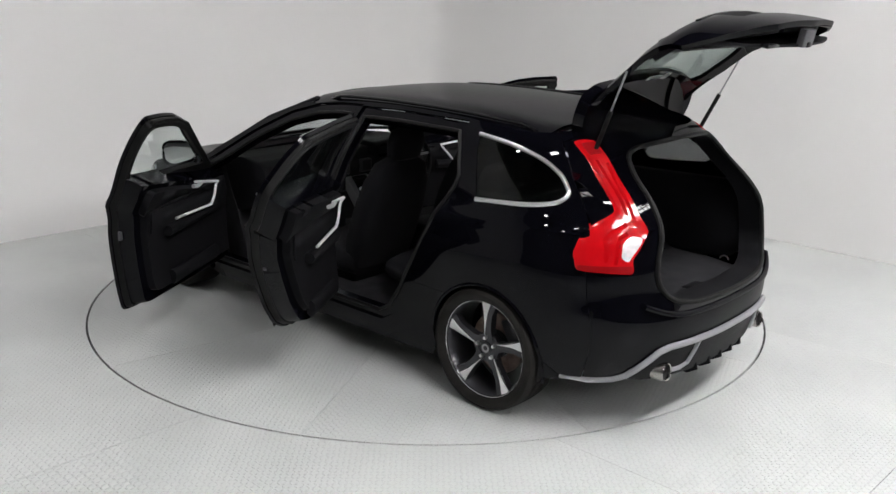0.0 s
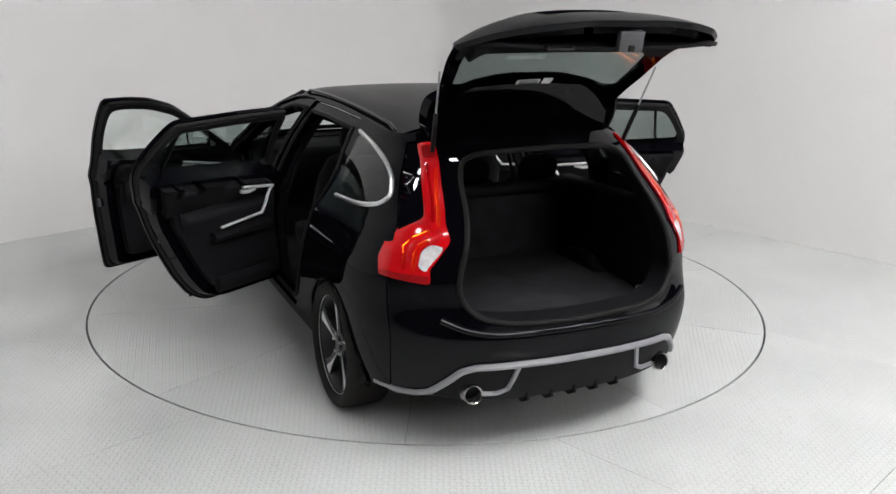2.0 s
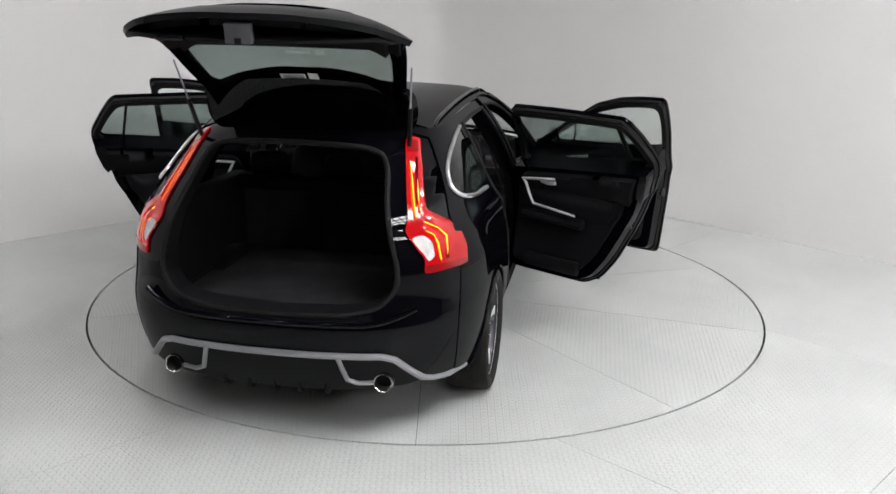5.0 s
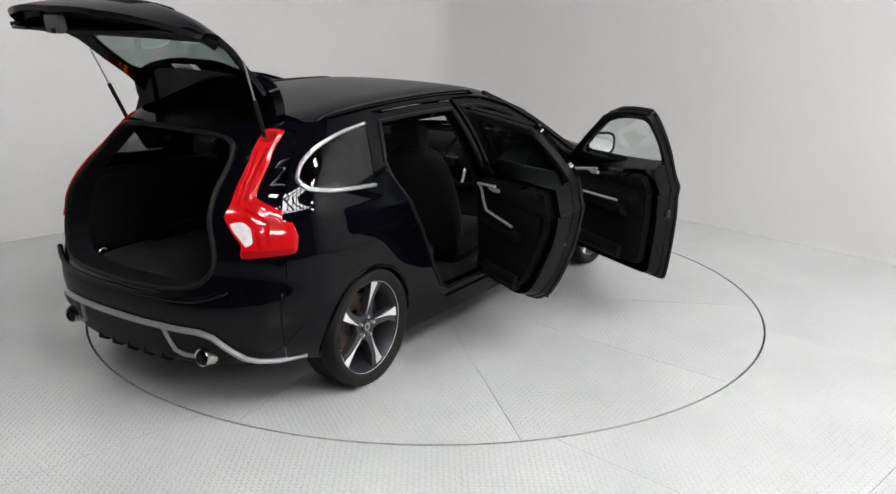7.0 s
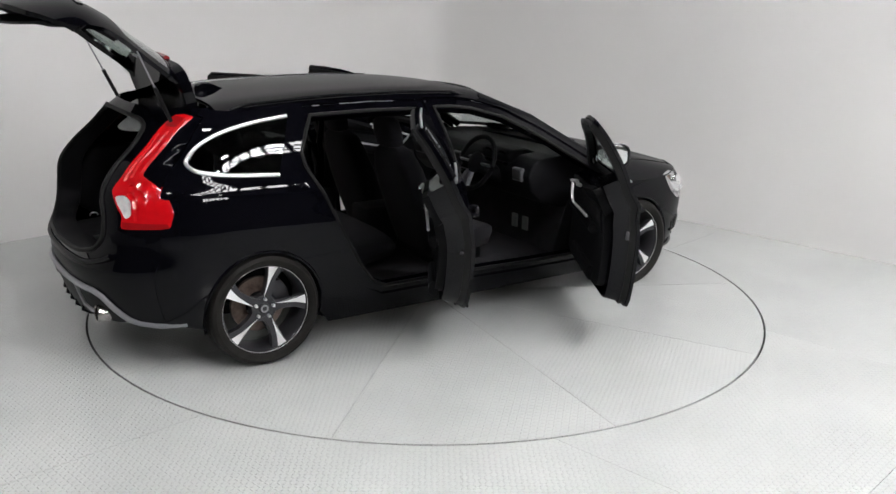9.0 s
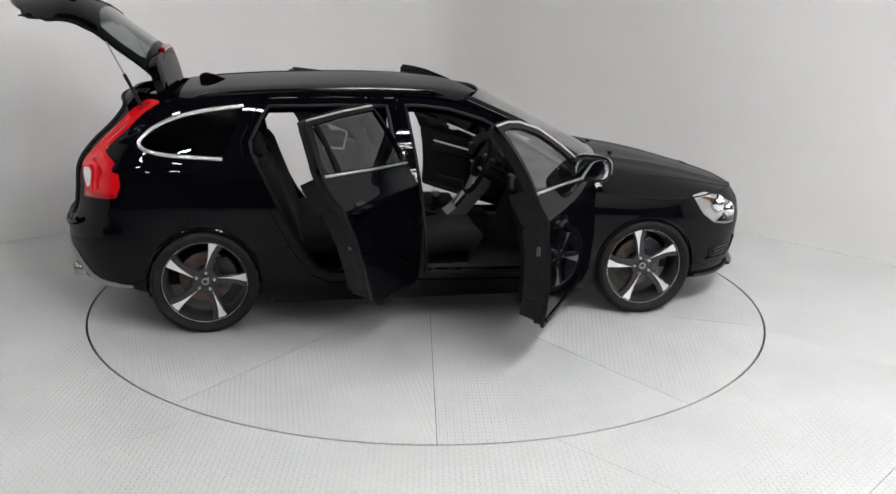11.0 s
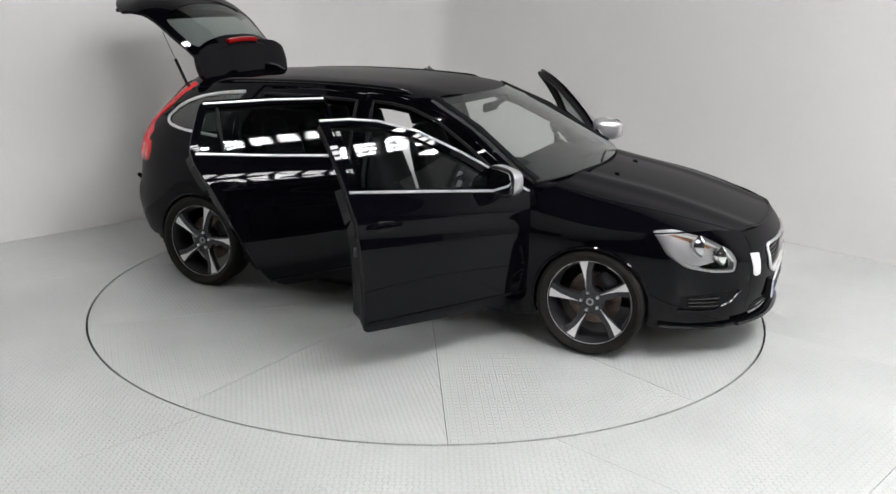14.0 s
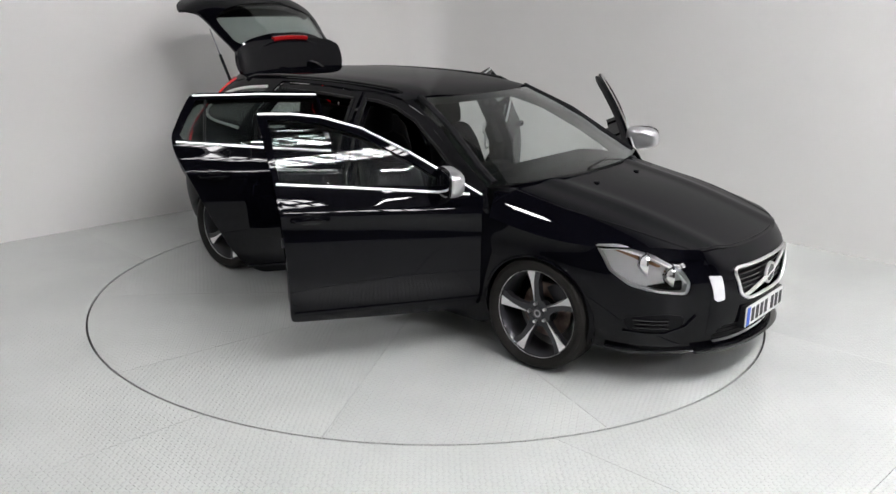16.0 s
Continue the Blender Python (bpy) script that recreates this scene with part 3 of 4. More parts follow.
# ---- tailgate, hinged at the roof's end
XG = curve((.55, -2.36), (.62, -2.362), (.72, -2.36), (.85, -2.345), (.94, -2.33), (1.01, -2.296), (1.06, -2.258), (1.1, -2.225), (1.2, -2.115), (1.316, -2.0), (1.4, -1.9), (1.5, -1.75))


def gtail(y, z):
    return tail_x(y, z) - XR(z) + XG(z), np.asarray(y, float), np.asarray(z, float)


def gate_inner(y, z):
    wrap = tail_x(y, z) - XR(z)
    return XG(z) + np.maximum(wrap + .028, .105), np.asarray(y, float), np.asarray(z, float)


GH = (-1.67, 1.39)
GM = pose(GH[0], 0, GH[1], 0, 80, 0) @ pose(-GH[0], 0, -GH[1])
hf = [(0, .60), (.30, .63), (.47, .70), (.575, .79), (.63, .875), (.60, .955), (.56, 1.03), (.545, 1.12), (.50, 1.28), (.47, 1.385), (.25, 1.405), (0, 1.41)]
GATE = [(y, z) for y, z in hf] + [(-y, z) for y, z in hf[-2:0:-1]]
hg = [(0, 1.10), (.30, 1.105), (.475, 1.125), (.478, 1.16), (.452, 1.29), (.42, 1.325), (.25, 1.345), (0, 1.352)]
GGLASS = [(y, z) for y, z in hg] + [(-y, z) for y, z in hg[-2:0:-1]]
PLATE_WELL = rounded([(-.275, .808), (.275, .808), (.275, .944), (-.275, .944)], .02, 3)
gate = cpart("tailgate", panel("tailgate", rounded(GATE, .02, 2), gtail, PAINT, thick=.025, lift=.006, holes=[GGLASS, PLATE_WELL], step=.035), "glossy black raised tailgate", GM)
part("plate_well", panel("plate_well", inset(PLATE_WELL, -.01), gtail, PLASTIC, thick=.006, lift=-.040, step=.05), gate, "black plate recess")
part("rear_window", panel("rear_window", inset(GGLASS, -.012), gtail, TINT, thick=.004, lift=.004, step=.06), gate, "tinted rear window")
part("gate_lining", panel("gate_lining", rounded(inset(GATE, .06), .03), gtail, TRIM, thick=.035, lift=-.022, step=.05, holes=[inset(GGLASS, -.012)]), gate, "dark plastic tailgate lining")
hl_ = [(0, .620), (.30, .650), (.48, .70), (.568, .765), (.572, .90), (.53, 1.09), (.25, 1.085), (0, 1.082)]
gl = [(y, z) for y, z in hl_] + [(-y, z) for y, z in hl_[-2:0:-1]]
part("lower_lining", panel("lower_lining", rounded(gl, .03), gate_inner, TRIM, thick=.012, lift=0, step=.04), gate, "dark plastic tailgate lining")
lc = part("latch_cover", box("latch_cover", (-2.325, -.056, .606), (-2.245, .056, .64), MATT_GREY, .006), gate, "grey latch cover")
part("latch", box("latch", (-2.27, -.014, .600), (-2.246, .014, .612), SEAL, .003), lc)
part("gate_grip", box("gate_grip", (-2.262, .24, .632), (-2.245, .36, .67), GLOSS, .005), gate, "black grip")
sp_poly = [(-1.645, .50), (-1.74, .535), (-1.85, .52), (-1.90, .40), (-1.925, 0), (-1.90, -.40), (-1.85, -.52), (-1.74, -.535), (-1.645, -.50), (-1.635, 0)]
part("roof_spoiler", panel("roof_spoiler", rounded(sp_poly, .04), lambda x, y: (x, y, roof_z(x, y) + .012 + .02 * np.clip((-1.64 - x) / .28, 0, 1)), PAINT, thick=.055, step=.04, towards=(-1.8, 0, -3)), gate, "black roof spoiler")
bl = [(-1.922 + .03 * (y / .3)**2, y, float(roof_z(-1.9, y)) + .024) for y in np.linspace(-.17, .17, 13)]
part("brake_light", tube("brake_light", bl, .020, DARKRED, n=8), gate, "red high brake light")
part("gate_sticker", panel("gate_sticker", [(-.02, 1.325), (.105, 1.325), (.105, 1.347), (-.02, 1.347)], gtail, STICKER, thick=.001, lift=-.062, step=.03), gate, "white printed label")
part("gate_sticker", panel("gate_sticker", [(-.085, 1.318), (-.035, 1.318), (-.035, 1.349), (-.085, 1.349)], gtail, STICKER, thick=.001, lift=-.062, step=.03), gate, "white printed label")
for z in (1.329, 1.336, 1.342):
    part("label_bar", panel("label_bar", [(-.012, z), (.09, z), (.09, z + .003), (-.012, z + .003)], gtail, INK, thick=.001, lift=-.0632, step=.04), gate)
part("plate_trim", panel("plate_trim", rounded([(-.36, .962), (.36, .962), (.34, .995), (-.34, .995)], .012), gtail, GLOSS, thick=.02, lift=.012, step=.04), gate, "gloss black handle strip")
rp = part("rear_plate", panel("rear_plate", rounded([(-.26, .82), (.26, .82), (.26, .932), (-.26, .932)], .008), gtail, PLATE_Y, thick=.008, lift=-.030, step=.05), gate, "yellow plate")
for k in range(7):
    y = -.20 + k * .058 + (.03 if k > 3 else 0)
    part("plate_bar", panel("plate_bar", [(y, .84), (y + .038, .84), (y + .038, .912), (y, .912)], gtail, INK, thick=.0015, lift=-.0280, step=.05), rp)
wp = [(float(tail_x(y, z)) - .026, y, z) for y, z in ((0, 1.035), (.03, 1.05), (.2, 1.09), (.36, 1.13))]
part("rear_wiper", tube("rear_wiper", wp, .012, PLASTIC, n=8), gate, "black rear wiper")
for sg in (1, -1):
    a, b = Vector((-1.80, sg * .515, 1.315)), GM @ Vector((-2.03, sg * .56, 1.15))
    c = a.lerp(b, .52)
    st = cpart("gas_strut", tube("gas_strut", [a, c], .011, SEAL, n=8), "black gas strut")
    part("strut_rod", tube("strut_rod", [c, b], .0045, MATT_SILVER, n=8), st, "steel rod")

# ---- tail lamps
SLOTS = [[(.521, 1.27), (.533, 1.266), (.574, 1.155), (.609, 1.05), (.598, 1.046), (.563, 1.15)],
         [(.545, 1.28), (.556, 1.277), (.593, 1.15), (.623, 1.068), (.613, 1.062), (.583, 1.146)],
         [(.64, 1.035), (.695, 1.005), (.735, .965), (.752, .87), (.741, .868), (.724, .955), (.69, .992), (.636, 1.022)],
         [(.652, 1.0), (.686, .978), (.708, .94), (.726, .86), (.715, .858), (.697, .93), (.68, .966), (.648, .987)]]
WHITE = rounded([(.60, .975), (.645, .985), (.685, .95), (.70, .885), (.675, .865), (.655, .90), (.615, .95)], .02)
for sg in (1, -1):
    def tl(y, z, sg=sg):
        return tail_x(y, z), sg * np.asarray(y, float), np.asarray(z, float)
    lamp = cpart("tail_lamp", panel("tail_lamp", rounded(LAMP, .015, 2), tl, RED, thick=.046, lift=.010, holes=SLOTS + [WHITE], step=.02, towards=(-1, 0, .9), along=(1, 0, 0)), "red tall tail lamp, lit")
    for s in SLOTS:
        part("light_strip", panel("light_strip", inset(s, -.001), lambda y, z: tuple(a + b for a, b in zip(tl(y, z), (.029, 0, 0))), LED, thick=.003, lift=.0, step=.02, towards=(-1, 0, .9), along=(1, 0, 0)), lamp, "glowing orange strip")
    part("lamp_backing", panel("lamp_backing", inset(LAMP, .004), lambda y, z: tuple(a + b for a, b in zip(tl(y, z), (.036, 0, 0))), PLASTIC, thick=.02, lift=.0, step=.03, towards=(-1, 0, .9), along=(1, 0, 0)), lamp)
    part("reversing_lens", panel("reversing_lens", inset(WHITE, .001), tl, WHITE_LENS, thick=.02, lift=.008, step=.02, towards=(-1, 0, .9)), lamp, "white lens")
    part("upper_lens", panel("upper_lens", rounded([(.494, 1.350), (.538, 1.340), (.556, 1.297), (.512, 1.305)], .008), tl, DARKRED, thick=.004, lift=.0125, step=.02, towards=(-1, 0, .9)), lamp, "dark red lens")
    part("lower_lens", panel("lower_lens", rounded([(.815, .85), (.82, .827), (.665, .818), (.665, .852)], .006), tl, DARKRED, thick=.004, lift=.0125, step=.02, towards=(-1, 0, .9)), lamp, "dark red reflector")

# ---- rear valance, exhausts
VAL = [(-.66, .30), (-.60, .37), (-.53, .435), (-.40, .45), (.40, .45), (.53, .435), (.60, .37), (.66, .30), (.58, .285), (.30, .275), (-.30, .275), (-.58, .285)]
cpart("diffuser", panel("diffuser", VAL, tail, PLASTIC, thick=.02, lift=.006, step=.05, towards=(0, 0, .7)), "black plastic diffuser")
for sg in (1, -1):
    for pts, r in (([(0, .462), (.30, .462), (.50, .455), (.555, .435), (.60, .385), (.66, .315)], .016), ([(.31, .455), (.325, .40), (.345, .335), (.39, .315), (.46, .315)], .012), ([(.66, .315), (.70, .295), (.76, .285), (.82, .29)], .014)):
        p = [(float(tail_x(y, z)) - .010, sg * y, z) for y, z in resample(pts, .05, False)]
        cpart("diffuser_trim", tube("diffuser_trim", p, r, MATT_SILVER, n=8), "matt silver bumper trim")
    ex = cpart("exhaust_tip", lathe("exhaust_tip", [(.036, .07), (.044, .07), (.046, 0), (.043, -.010), (.038, -.006), (.036, .07)], EXHAUST, 28, "x"), "chrome exhaust tip", pose(-2.262, sg * .505, .325, 0, 4, 0))
    part("exhaust_bore", lathe("exhaust_bore", [(.037, .005), (.036, .06), (0, .06)], PIT, 20, "x"), ex)
for y in (-.24, -.12, 0, .12, .24):
    xs = float(tail_x(y, .26))
    cpart("diffuser_fin", slab("diffuser_fin", [(xs - .015, .34), (xs - .03, .265), (xs + .02, .235), (xs + .16, .24), (xs + .1, .32)], y - .007, y + .007, PLASTIC, "xz", .003))
cpart("load_sill", panel("load_sill", [(-.50, .60), (.50, .60), (.44, .645), (-.44, .645)], tail, GLOSS, thick=.003, lift=.004, step=.05), "black loading sill")
cpart("bumper_top", tube("bumper_top", [(float(tail_x(y, .60)) - .004, y, .605 + .10 * max(0, (abs(y) - .4) / .3)**2) for y in np.linspace(-.64, .64, 34)], .015, PAINT, n=14), "bumper ledge")
P = [(float(tail_x(y, z)) - .002, y, z) for y, z in resample(inset(BOOT, .002), .03)]
ring_o = resample(inset(BOOT, -.004), .04)
ring_i = inset(ring_o, .014)
jv = [(float(tail_x(y, z)) + d, y, z) for d, ring in ((.0, ring_o), (.13, ring_o), (.13, ring_i), (.0, ring_i)) for y, z in ring]
nr = len(ring_o)
jf = [(a * nr + i, a * nr + (i + 1) % nr, (a + 1) % 4 * nr + (i + 1) % nr, (a + 1) % 4 * nr + i) for a in range(4) for i in range(nr)]
cpart("boot_jamb", mesh("boot_jamb", jv, jf, TRIM, 40), "black lining round the boot opening")
cpart("boot_seal", tube("boot_seal", P, .013, SEAL, closed=True, n=8), "black rubber boot seal")

# ---- front end
for sg in (1, -1):
    lens = cpart("headlamp", panel("headlamp", inset(HEADLAMP, -.001), side(sg), LENS, thick=.003, lift=.001, step=.04), "clear headlamp with chrome reflectors")
    part("lamp_housing", panel("lamp_housing", inset(HEADLAMP, -.012), side(sg), HOUSING, thick=.004, lift=-.045, step=.05), lens, "bright lamp housing")
    part("lamp_rim", panel("lamp_rim", inset(HEADLAMP, -.004), side(sg), SILVER, thick=.05, lift=-.005, step=.04, holes=[inset(HEADLAMP, .012)]), lens)
    for x, z, r in ((1.835, .685, .064), (1.955, .632, .054)):
        y = float(half_width(x, z)) - .052
        rm = pose(x, sg * y, z) @ Matrix.Rotation(sg * radians(-32), 4, "Z")
        part("reflector", lathe("reflector", [(r, .035), (r * 1.08, .04), (r * 1.1, .03), (r * .8, .005), (r * .45, -.02), (0, -.028)], LAMP_CHROME, 28, "x"), lens, "chrome reflector", rm)
        part("reflector_ring", lathe("reflector_ring", [(r * .60, .012), (r * .68, .022), (r * .74, .012), (r * .68, .006)], GLOSS, 24, "x", closed=True), lens, "black ring", rm)
        part("projector", lathe("projector", [(r * .55, .0), (r * .5, .018), (r * .3, .03), (0, .034)], LENS, 20, "x"), lens, "round projector lens", rm)
    part("lamp_bezel", panel("lamp_bezel", rounded([(1.90, .572), (1.985, .60), (2.05, .615), (2.055, .55), (1.96, .557)], .015), side(sg), GLOSS, thick=.004, lift=-.041, step=.03), lens, "dark bezel")
    part("lamp_brow", tube("lamp_brow", [on_side(sg, x, z, .012) for x, z in ((1.66, .752), (1.74, .762), (1.88, .724), (2.0, .664), (2.05, .60))], .007, CHROME, n=6), lens, "chrome strip")
    part("indicator", panel("indicator", rounded([(1.70, .757), (1.76, .764), (1.88, .722), (1.95, .69), (1.94, .682), (1.86, .712), (1.74, .750)], .006), side(sg), AMBER, thick=.01, lift=-.03, step=.03), lens, "amber strip")
    def nz(y, z, sg=sg):
        return nose_x(y, z), sg * np.asarray(y, float), np.asarray(z, float)
    drl = rounded([(.445, .625), (.515, .632), (.480, .50), (.455, .485), (.415, .492)], .008)
    cpart("day_light", panel("day_light", drl, nz, DAYLIGHT, thick=.012, lift=.004, step=.03), "bright vertical daytime light")
    vent = rounded([(1.80, .40), (1.98, .43), (2.06, .42), (2.05, .36), (1.97, .325), (1.82, .33)], .03)
    v = cpart("side_vent", panel("side_vent", vent, side(sg), PLASTIC, thick=.01, lift=.003, step=.04), "black fog lamp recess")
    for k in range(3):
        z = .35 + .022 * k
        part("vent_slat", tube("vent_slat", [on_side(sg, x, z, -.008) for x in np.linspace(1.85, 2.0, 5)], .006, GLOSS, n=6), v)
    part("vent_trim", tube("vent_trim", [on_side(sg, x, z, -.005) for x, z in ((1.80, .325), (1.90, .318), (1.98, .318), (2.06, .36), (2.10, .42))], .008, PAINT, n=6), v)
    lip = [on_side(sg, x, z, -.012) for x, z in ((1.70, .215), (1.80, .205), (1.92, .20), (2.02, .20), (2.09, .205))]
    cpart("front_lip", tube("front_lip", lip, .014, GLOSS, n=8, flat=1.4), "black front lip")
fl = [(float(nose_x(y, .205)) + .02, y, .205) for y in np.linspace(-.52, .52, 24)]
cpart("front_lip", tube("front_lip", fl, .014, GLOSS, n=8, flat=2.2), "black front lip")
g = cpart("grille", panel("grille", inset(GRILLE, -.01), nose, PIT, thick=.01, lift=-.05, step=.05, towards=(0, 0, .5)), "black grille with chrome frame")
part("grille_frame", tube("grille_frame", [(float(nose_x(y, z)) + .006, y, z) for y, z in resample(GRILLE, .03)], .0095, CHROME, closed=True, n=8), g, "chrome frame")
for k in range(6):
    z = .495 + k * .027
    w = .29 + (z - .5) * .42
    part("grille_slat", tube("grille_slat", [(float(nose_x(y, z)) - .022, y, z) for y in np.linspace(-w, w, 14)], .008, GLOSS, n=6), g)
part("grille_bar", tube("grille_bar", [(float(nose_x(y, z)) + .004, y, z) for y, z in zip(np.linspace(-.26, .30, 12), np.linspace(.485, .645, 12))], .011, CHROME, n=8), g, "diagonal chrome bar")
part("badge", lathe("badge", [(.062, 0), (.062, .012), (.052, .016), (.047, .010), (0, .010)], CHROME, 32, "x"), g, "round chrome badge", pose(float(XF(.565)) - .002, 0, .565))
part("badge_centre", lathe("badge_centre", [(.046, .008), (.046, .014), (0, .014)], DARK_ALLOY, 28, "x"), g, "", pose(float(XF(.565)) - .002, 0, .565))
it = cpart("lower_intake", panel("lower_intake", inset(INTAKE, -.01), nose, PIT, thick=.01, lift=-.04, step=.06, towards=(0, 0, .5)), "black lower intake")
for z in (.255, .285, .31):
    part("intake_slat", tube("intake_slat", [(float(nose_x(y, z)) - .015, y, z) for y in np.linspace(-.41, .41, 14)], .006, PLASTIC, n=6), it)
np_ = cpart("number_plate", box("number_plate", (2.247, -.26, .307), (2.257, .26, .419), PLATE_W, .002), "white plate")
part("plate_band", box("plate_band", (2.257, -.256, .311), (2.2585, -.215, .415), BLUE), np_, "blue band")
for k in range(7):
    y = -.195 + k * .062 + (.03 if k > 3 else 0)
    part("plate_bar", box("plate_bar", (2.257, y, .325), (2.2588, y + .04, .402), INK), np_)
cpart("plate_holder", box("plate_holder", (2.20, -.268, .30), (2.248, .268, .426), PLASTIC, .006), "black plate holder")

# ---- wheels
SEG = 60
bar = lathe("wheel", [(.232, -.10), (.240, -.10), (.226, -.06), (.222, .03), (.232, .07), (.246, .084), (.248, .090), (.238, .088), (.228, .074), (.214, .03), (.216, -.06), (.228, -.10)], DARK_ALLOY, SEG, "y", closed=True)
wheel = cpart("wheel", bar, "dark grey and machined alloy wheel")
tyre_prof = [(.252, -.098), (.262, -.112), (.290, -.116), (.308, -.108), (.3165, -.09), (.3185, -.06), (.3185, .06), (.3165, .09), (.308, .108), (.290, .116), (.268, .110), (.256, .097), (.246, .088), (.246, -.09)]
part("tyre", lathe("tyre", tyre_prof, RUBBER, 72, "y", closed=True), wheel, "black low-profile tyre")
# tread blocks
tv, tf = [], []
for i in range(72):
    a0, a1 = 2 * math.pi * (i + .12) / 72, 2 * math.pi * (i + .88) / 72
    for y0, y1, sh in ((-.086, -.050, .0), (-.044, -.004, .03), (.004, .044, .0), (.050, .086, .03)):
        o = len(tv)
        for r in (.312, .3198):
            for a, y in ((a0 + sh, y0), (a1 + sh, y0), (a1 + sh, y1), (a0 + sh, y1)):
                rr_ = r - (.004 if abs(y) > .08 else 0)
                tv.append((rr_ * math.cos(a), y, rr_ * math.sin(a)))
        tf += [(o + 4, o + 5, o + 6, o + 7), (o, o + 1, o + 5, o + 4), (o + 1, o + 2, o + 6, o + 5), (o + 2, o + 3, o + 7, o + 6), (o + 3, o, o + 4, o + 7)]
tagged(part("tread_block", mesh("tread_block", tv, tf, RUBBER, 0), wheel), kind="stuff")
part("rim_lip", lathe("rim_lip", [(.2485, .0905), (.243, .093), (.236, .0905), (.236, .088), (.2485, .088)], ALLOY, SEG, "y", closed=True), wheel, "machined bright rim edge")
for k in range(5):
    rot = Matrix.Rotation(radians(72 * k + 12), 4, "Y")

    def blade(pts, y0, y1, material, name, dish=.018, bev=.003):
        bm = bmesh.new()
        lo, hi = [], []
        for r, s in pts:
            dy = -dish * max(0, 1 - abs(r - .24) / .19) * 0 - dish * (1 - r / .24)
            lo.append(bm.verts.new((r, y0 + dy, s)))
            hi.append(bm.verts.new((r, y1 + dy, s)))
        n = len(pts)
        bm.faces.new(hi)
        bm.faces.new(lo[::-1])
        for i in range(n):
            j = (i + 1) % n
            bm.faces.new((hi[i], lo[i], lo[j], hi[j]))
        bm.transform(rot)
        bmesh.ops.triangulate(bm, faces=[f for f in bm.faces if len(f.verts) > 4])
        return bmm(name, bm, material, 30)
    sp = part("spoke", blade([(.045, -.030), (.10, -.026), (.17, -.036), (.238, -.055), (.241, .0), (.236, .040), (.17, .014), (.10, .014), (.045, .030)], .035, .076, DARK_ALLOY, "spoke"), wheel, "dark grey spoke")
    part("spoke_face", blade([(.062, -.020), (.13, -.025), (.18, -.034), (.236, -.050), (.2395, -.02), (.238, .004), (.17, -.013), (.12, -.017)], .074, .0795, ALLOY, "spoke_face"), wheel, "machined bright spoke face")
    a = radians(72 * k + 48)
    part("wheel_bolt", lathe("wheel_bolt", [(.0, .012), (.008, .012), (.0095, .0), (.0095, -.01)], CHROME, 10, "y"), wheel, "", pose(.054 * math.cos(a), .066, .054 * math.sin(a)))
part("wheel_hub", lathe("wheel_hub", [(0, .058), (.05, .058), (.070, .060), (.075, .052), (.075, .02), (0, .02)], DARK_ALLOY, 32, "y"), wheel)
part("hub_cap", lathe("hub_cap", [(0, .070), (.024, .070), (.030, .066), (.031, .058)], DARK_ALLOY, 28, "y"), wheel, "silver hub cap")
part("hub_badge", lathe("hub_badge", [(.012, .0715), (.018, .073), (.022, .0715), (.018, .070)], MATT_SILVER, 24, "y", closed=True), wheel)
part("brake_disc", lathe("brake_disc", [(.07, -.025), (.150, -.025), (.150, -.05), (.07, -.05)], DISC, 40, "y", closed=True), wheel, "worn steel brake disc")
part("brake_caliper", slab("brake_caliper", [(-.17, -.07), (-.10, -.09), (-.085, 0), (-.10, .09), (-.17, .07), (-.185, 0)], -.075, -.005, DARK_ALLOY, "xz", .008), wheel, "grey brake caliper")
for o_ in [wheel] + [c_ for c_ in wheel.children if c_.name.split(".")[0] not in ("tyre", "tread_block", "wheel_bolt", "brake_caliper")]:
    o_.data.transform(Matrix.Diagonal((1.05, 1, 1.05, 1)))
TRK = .800
wheel.matrix_basis = pose(RX, OY + TRK, HZ, 0, 36, 0)
copy_thing(wheel, pose(FX, OY + TRK, HZ, 0, 31, 0))
copy_thing(wheel, pose(RX, OY - TRK, HZ, 0, 23, 180))
copy_thing(wheel, pose(FX, OY - TRK, HZ, 0, 48, 180))
for cx in (FX, RX):
    for sg in (1, -1):
        v, f = [], []
        A = np.linspace(-.22, math.pi + .22, 26)
        for a in A:
            for y, r in ((.50, .05), (.50, .346), (.86, .346), (.885, .340)):
                v.append((cx + r * math.cos(a), sg * y, HZ + .01 + r * math.sin(a)))
        for i in range(len(A) - 1):
            for j in range(3):
                o = i * 4 + j
                f.append((o, o + 1, o + 5, o + 4))
        cpart("arch_liner", mesh("arch_liner", v, f, PLASTIC), "black wheel arch liner")
        lipp = [on_side(sg, x, z, -.001) for x, z in arch(cx, .338, .22)]
        cpart("arch_lip", tube("arch_lip", lipp, .008, PAINT, n=6))

# underside
cpart("underbody", slab("underbody", [(2.0, -.45), (1.70, -.62), (1.68, -.48), (.94, -.48), (.92, -.80), (-1.08, -.80), (-1.10, -.48), (-1.82, -.48),
                                      (-1.82, .48), (-1.10, .48), (-1.08, .80), (.92, .80), (.94, .48), (1.68, .48), (1.70, .62), (2.0, .45)], .18, .25, PLASTIC, "xy"), "dark underbody")
cpart("rear_undertray", slab("rear_undertray", [(-1.80, -.60), (-2.08, -.52), (-2.17, -.2), (-2.17, .2), (-2.08, .52), (-1.80, .60)], .275, .31, PLASTIC, "xy", .006), "dark rear undertray")

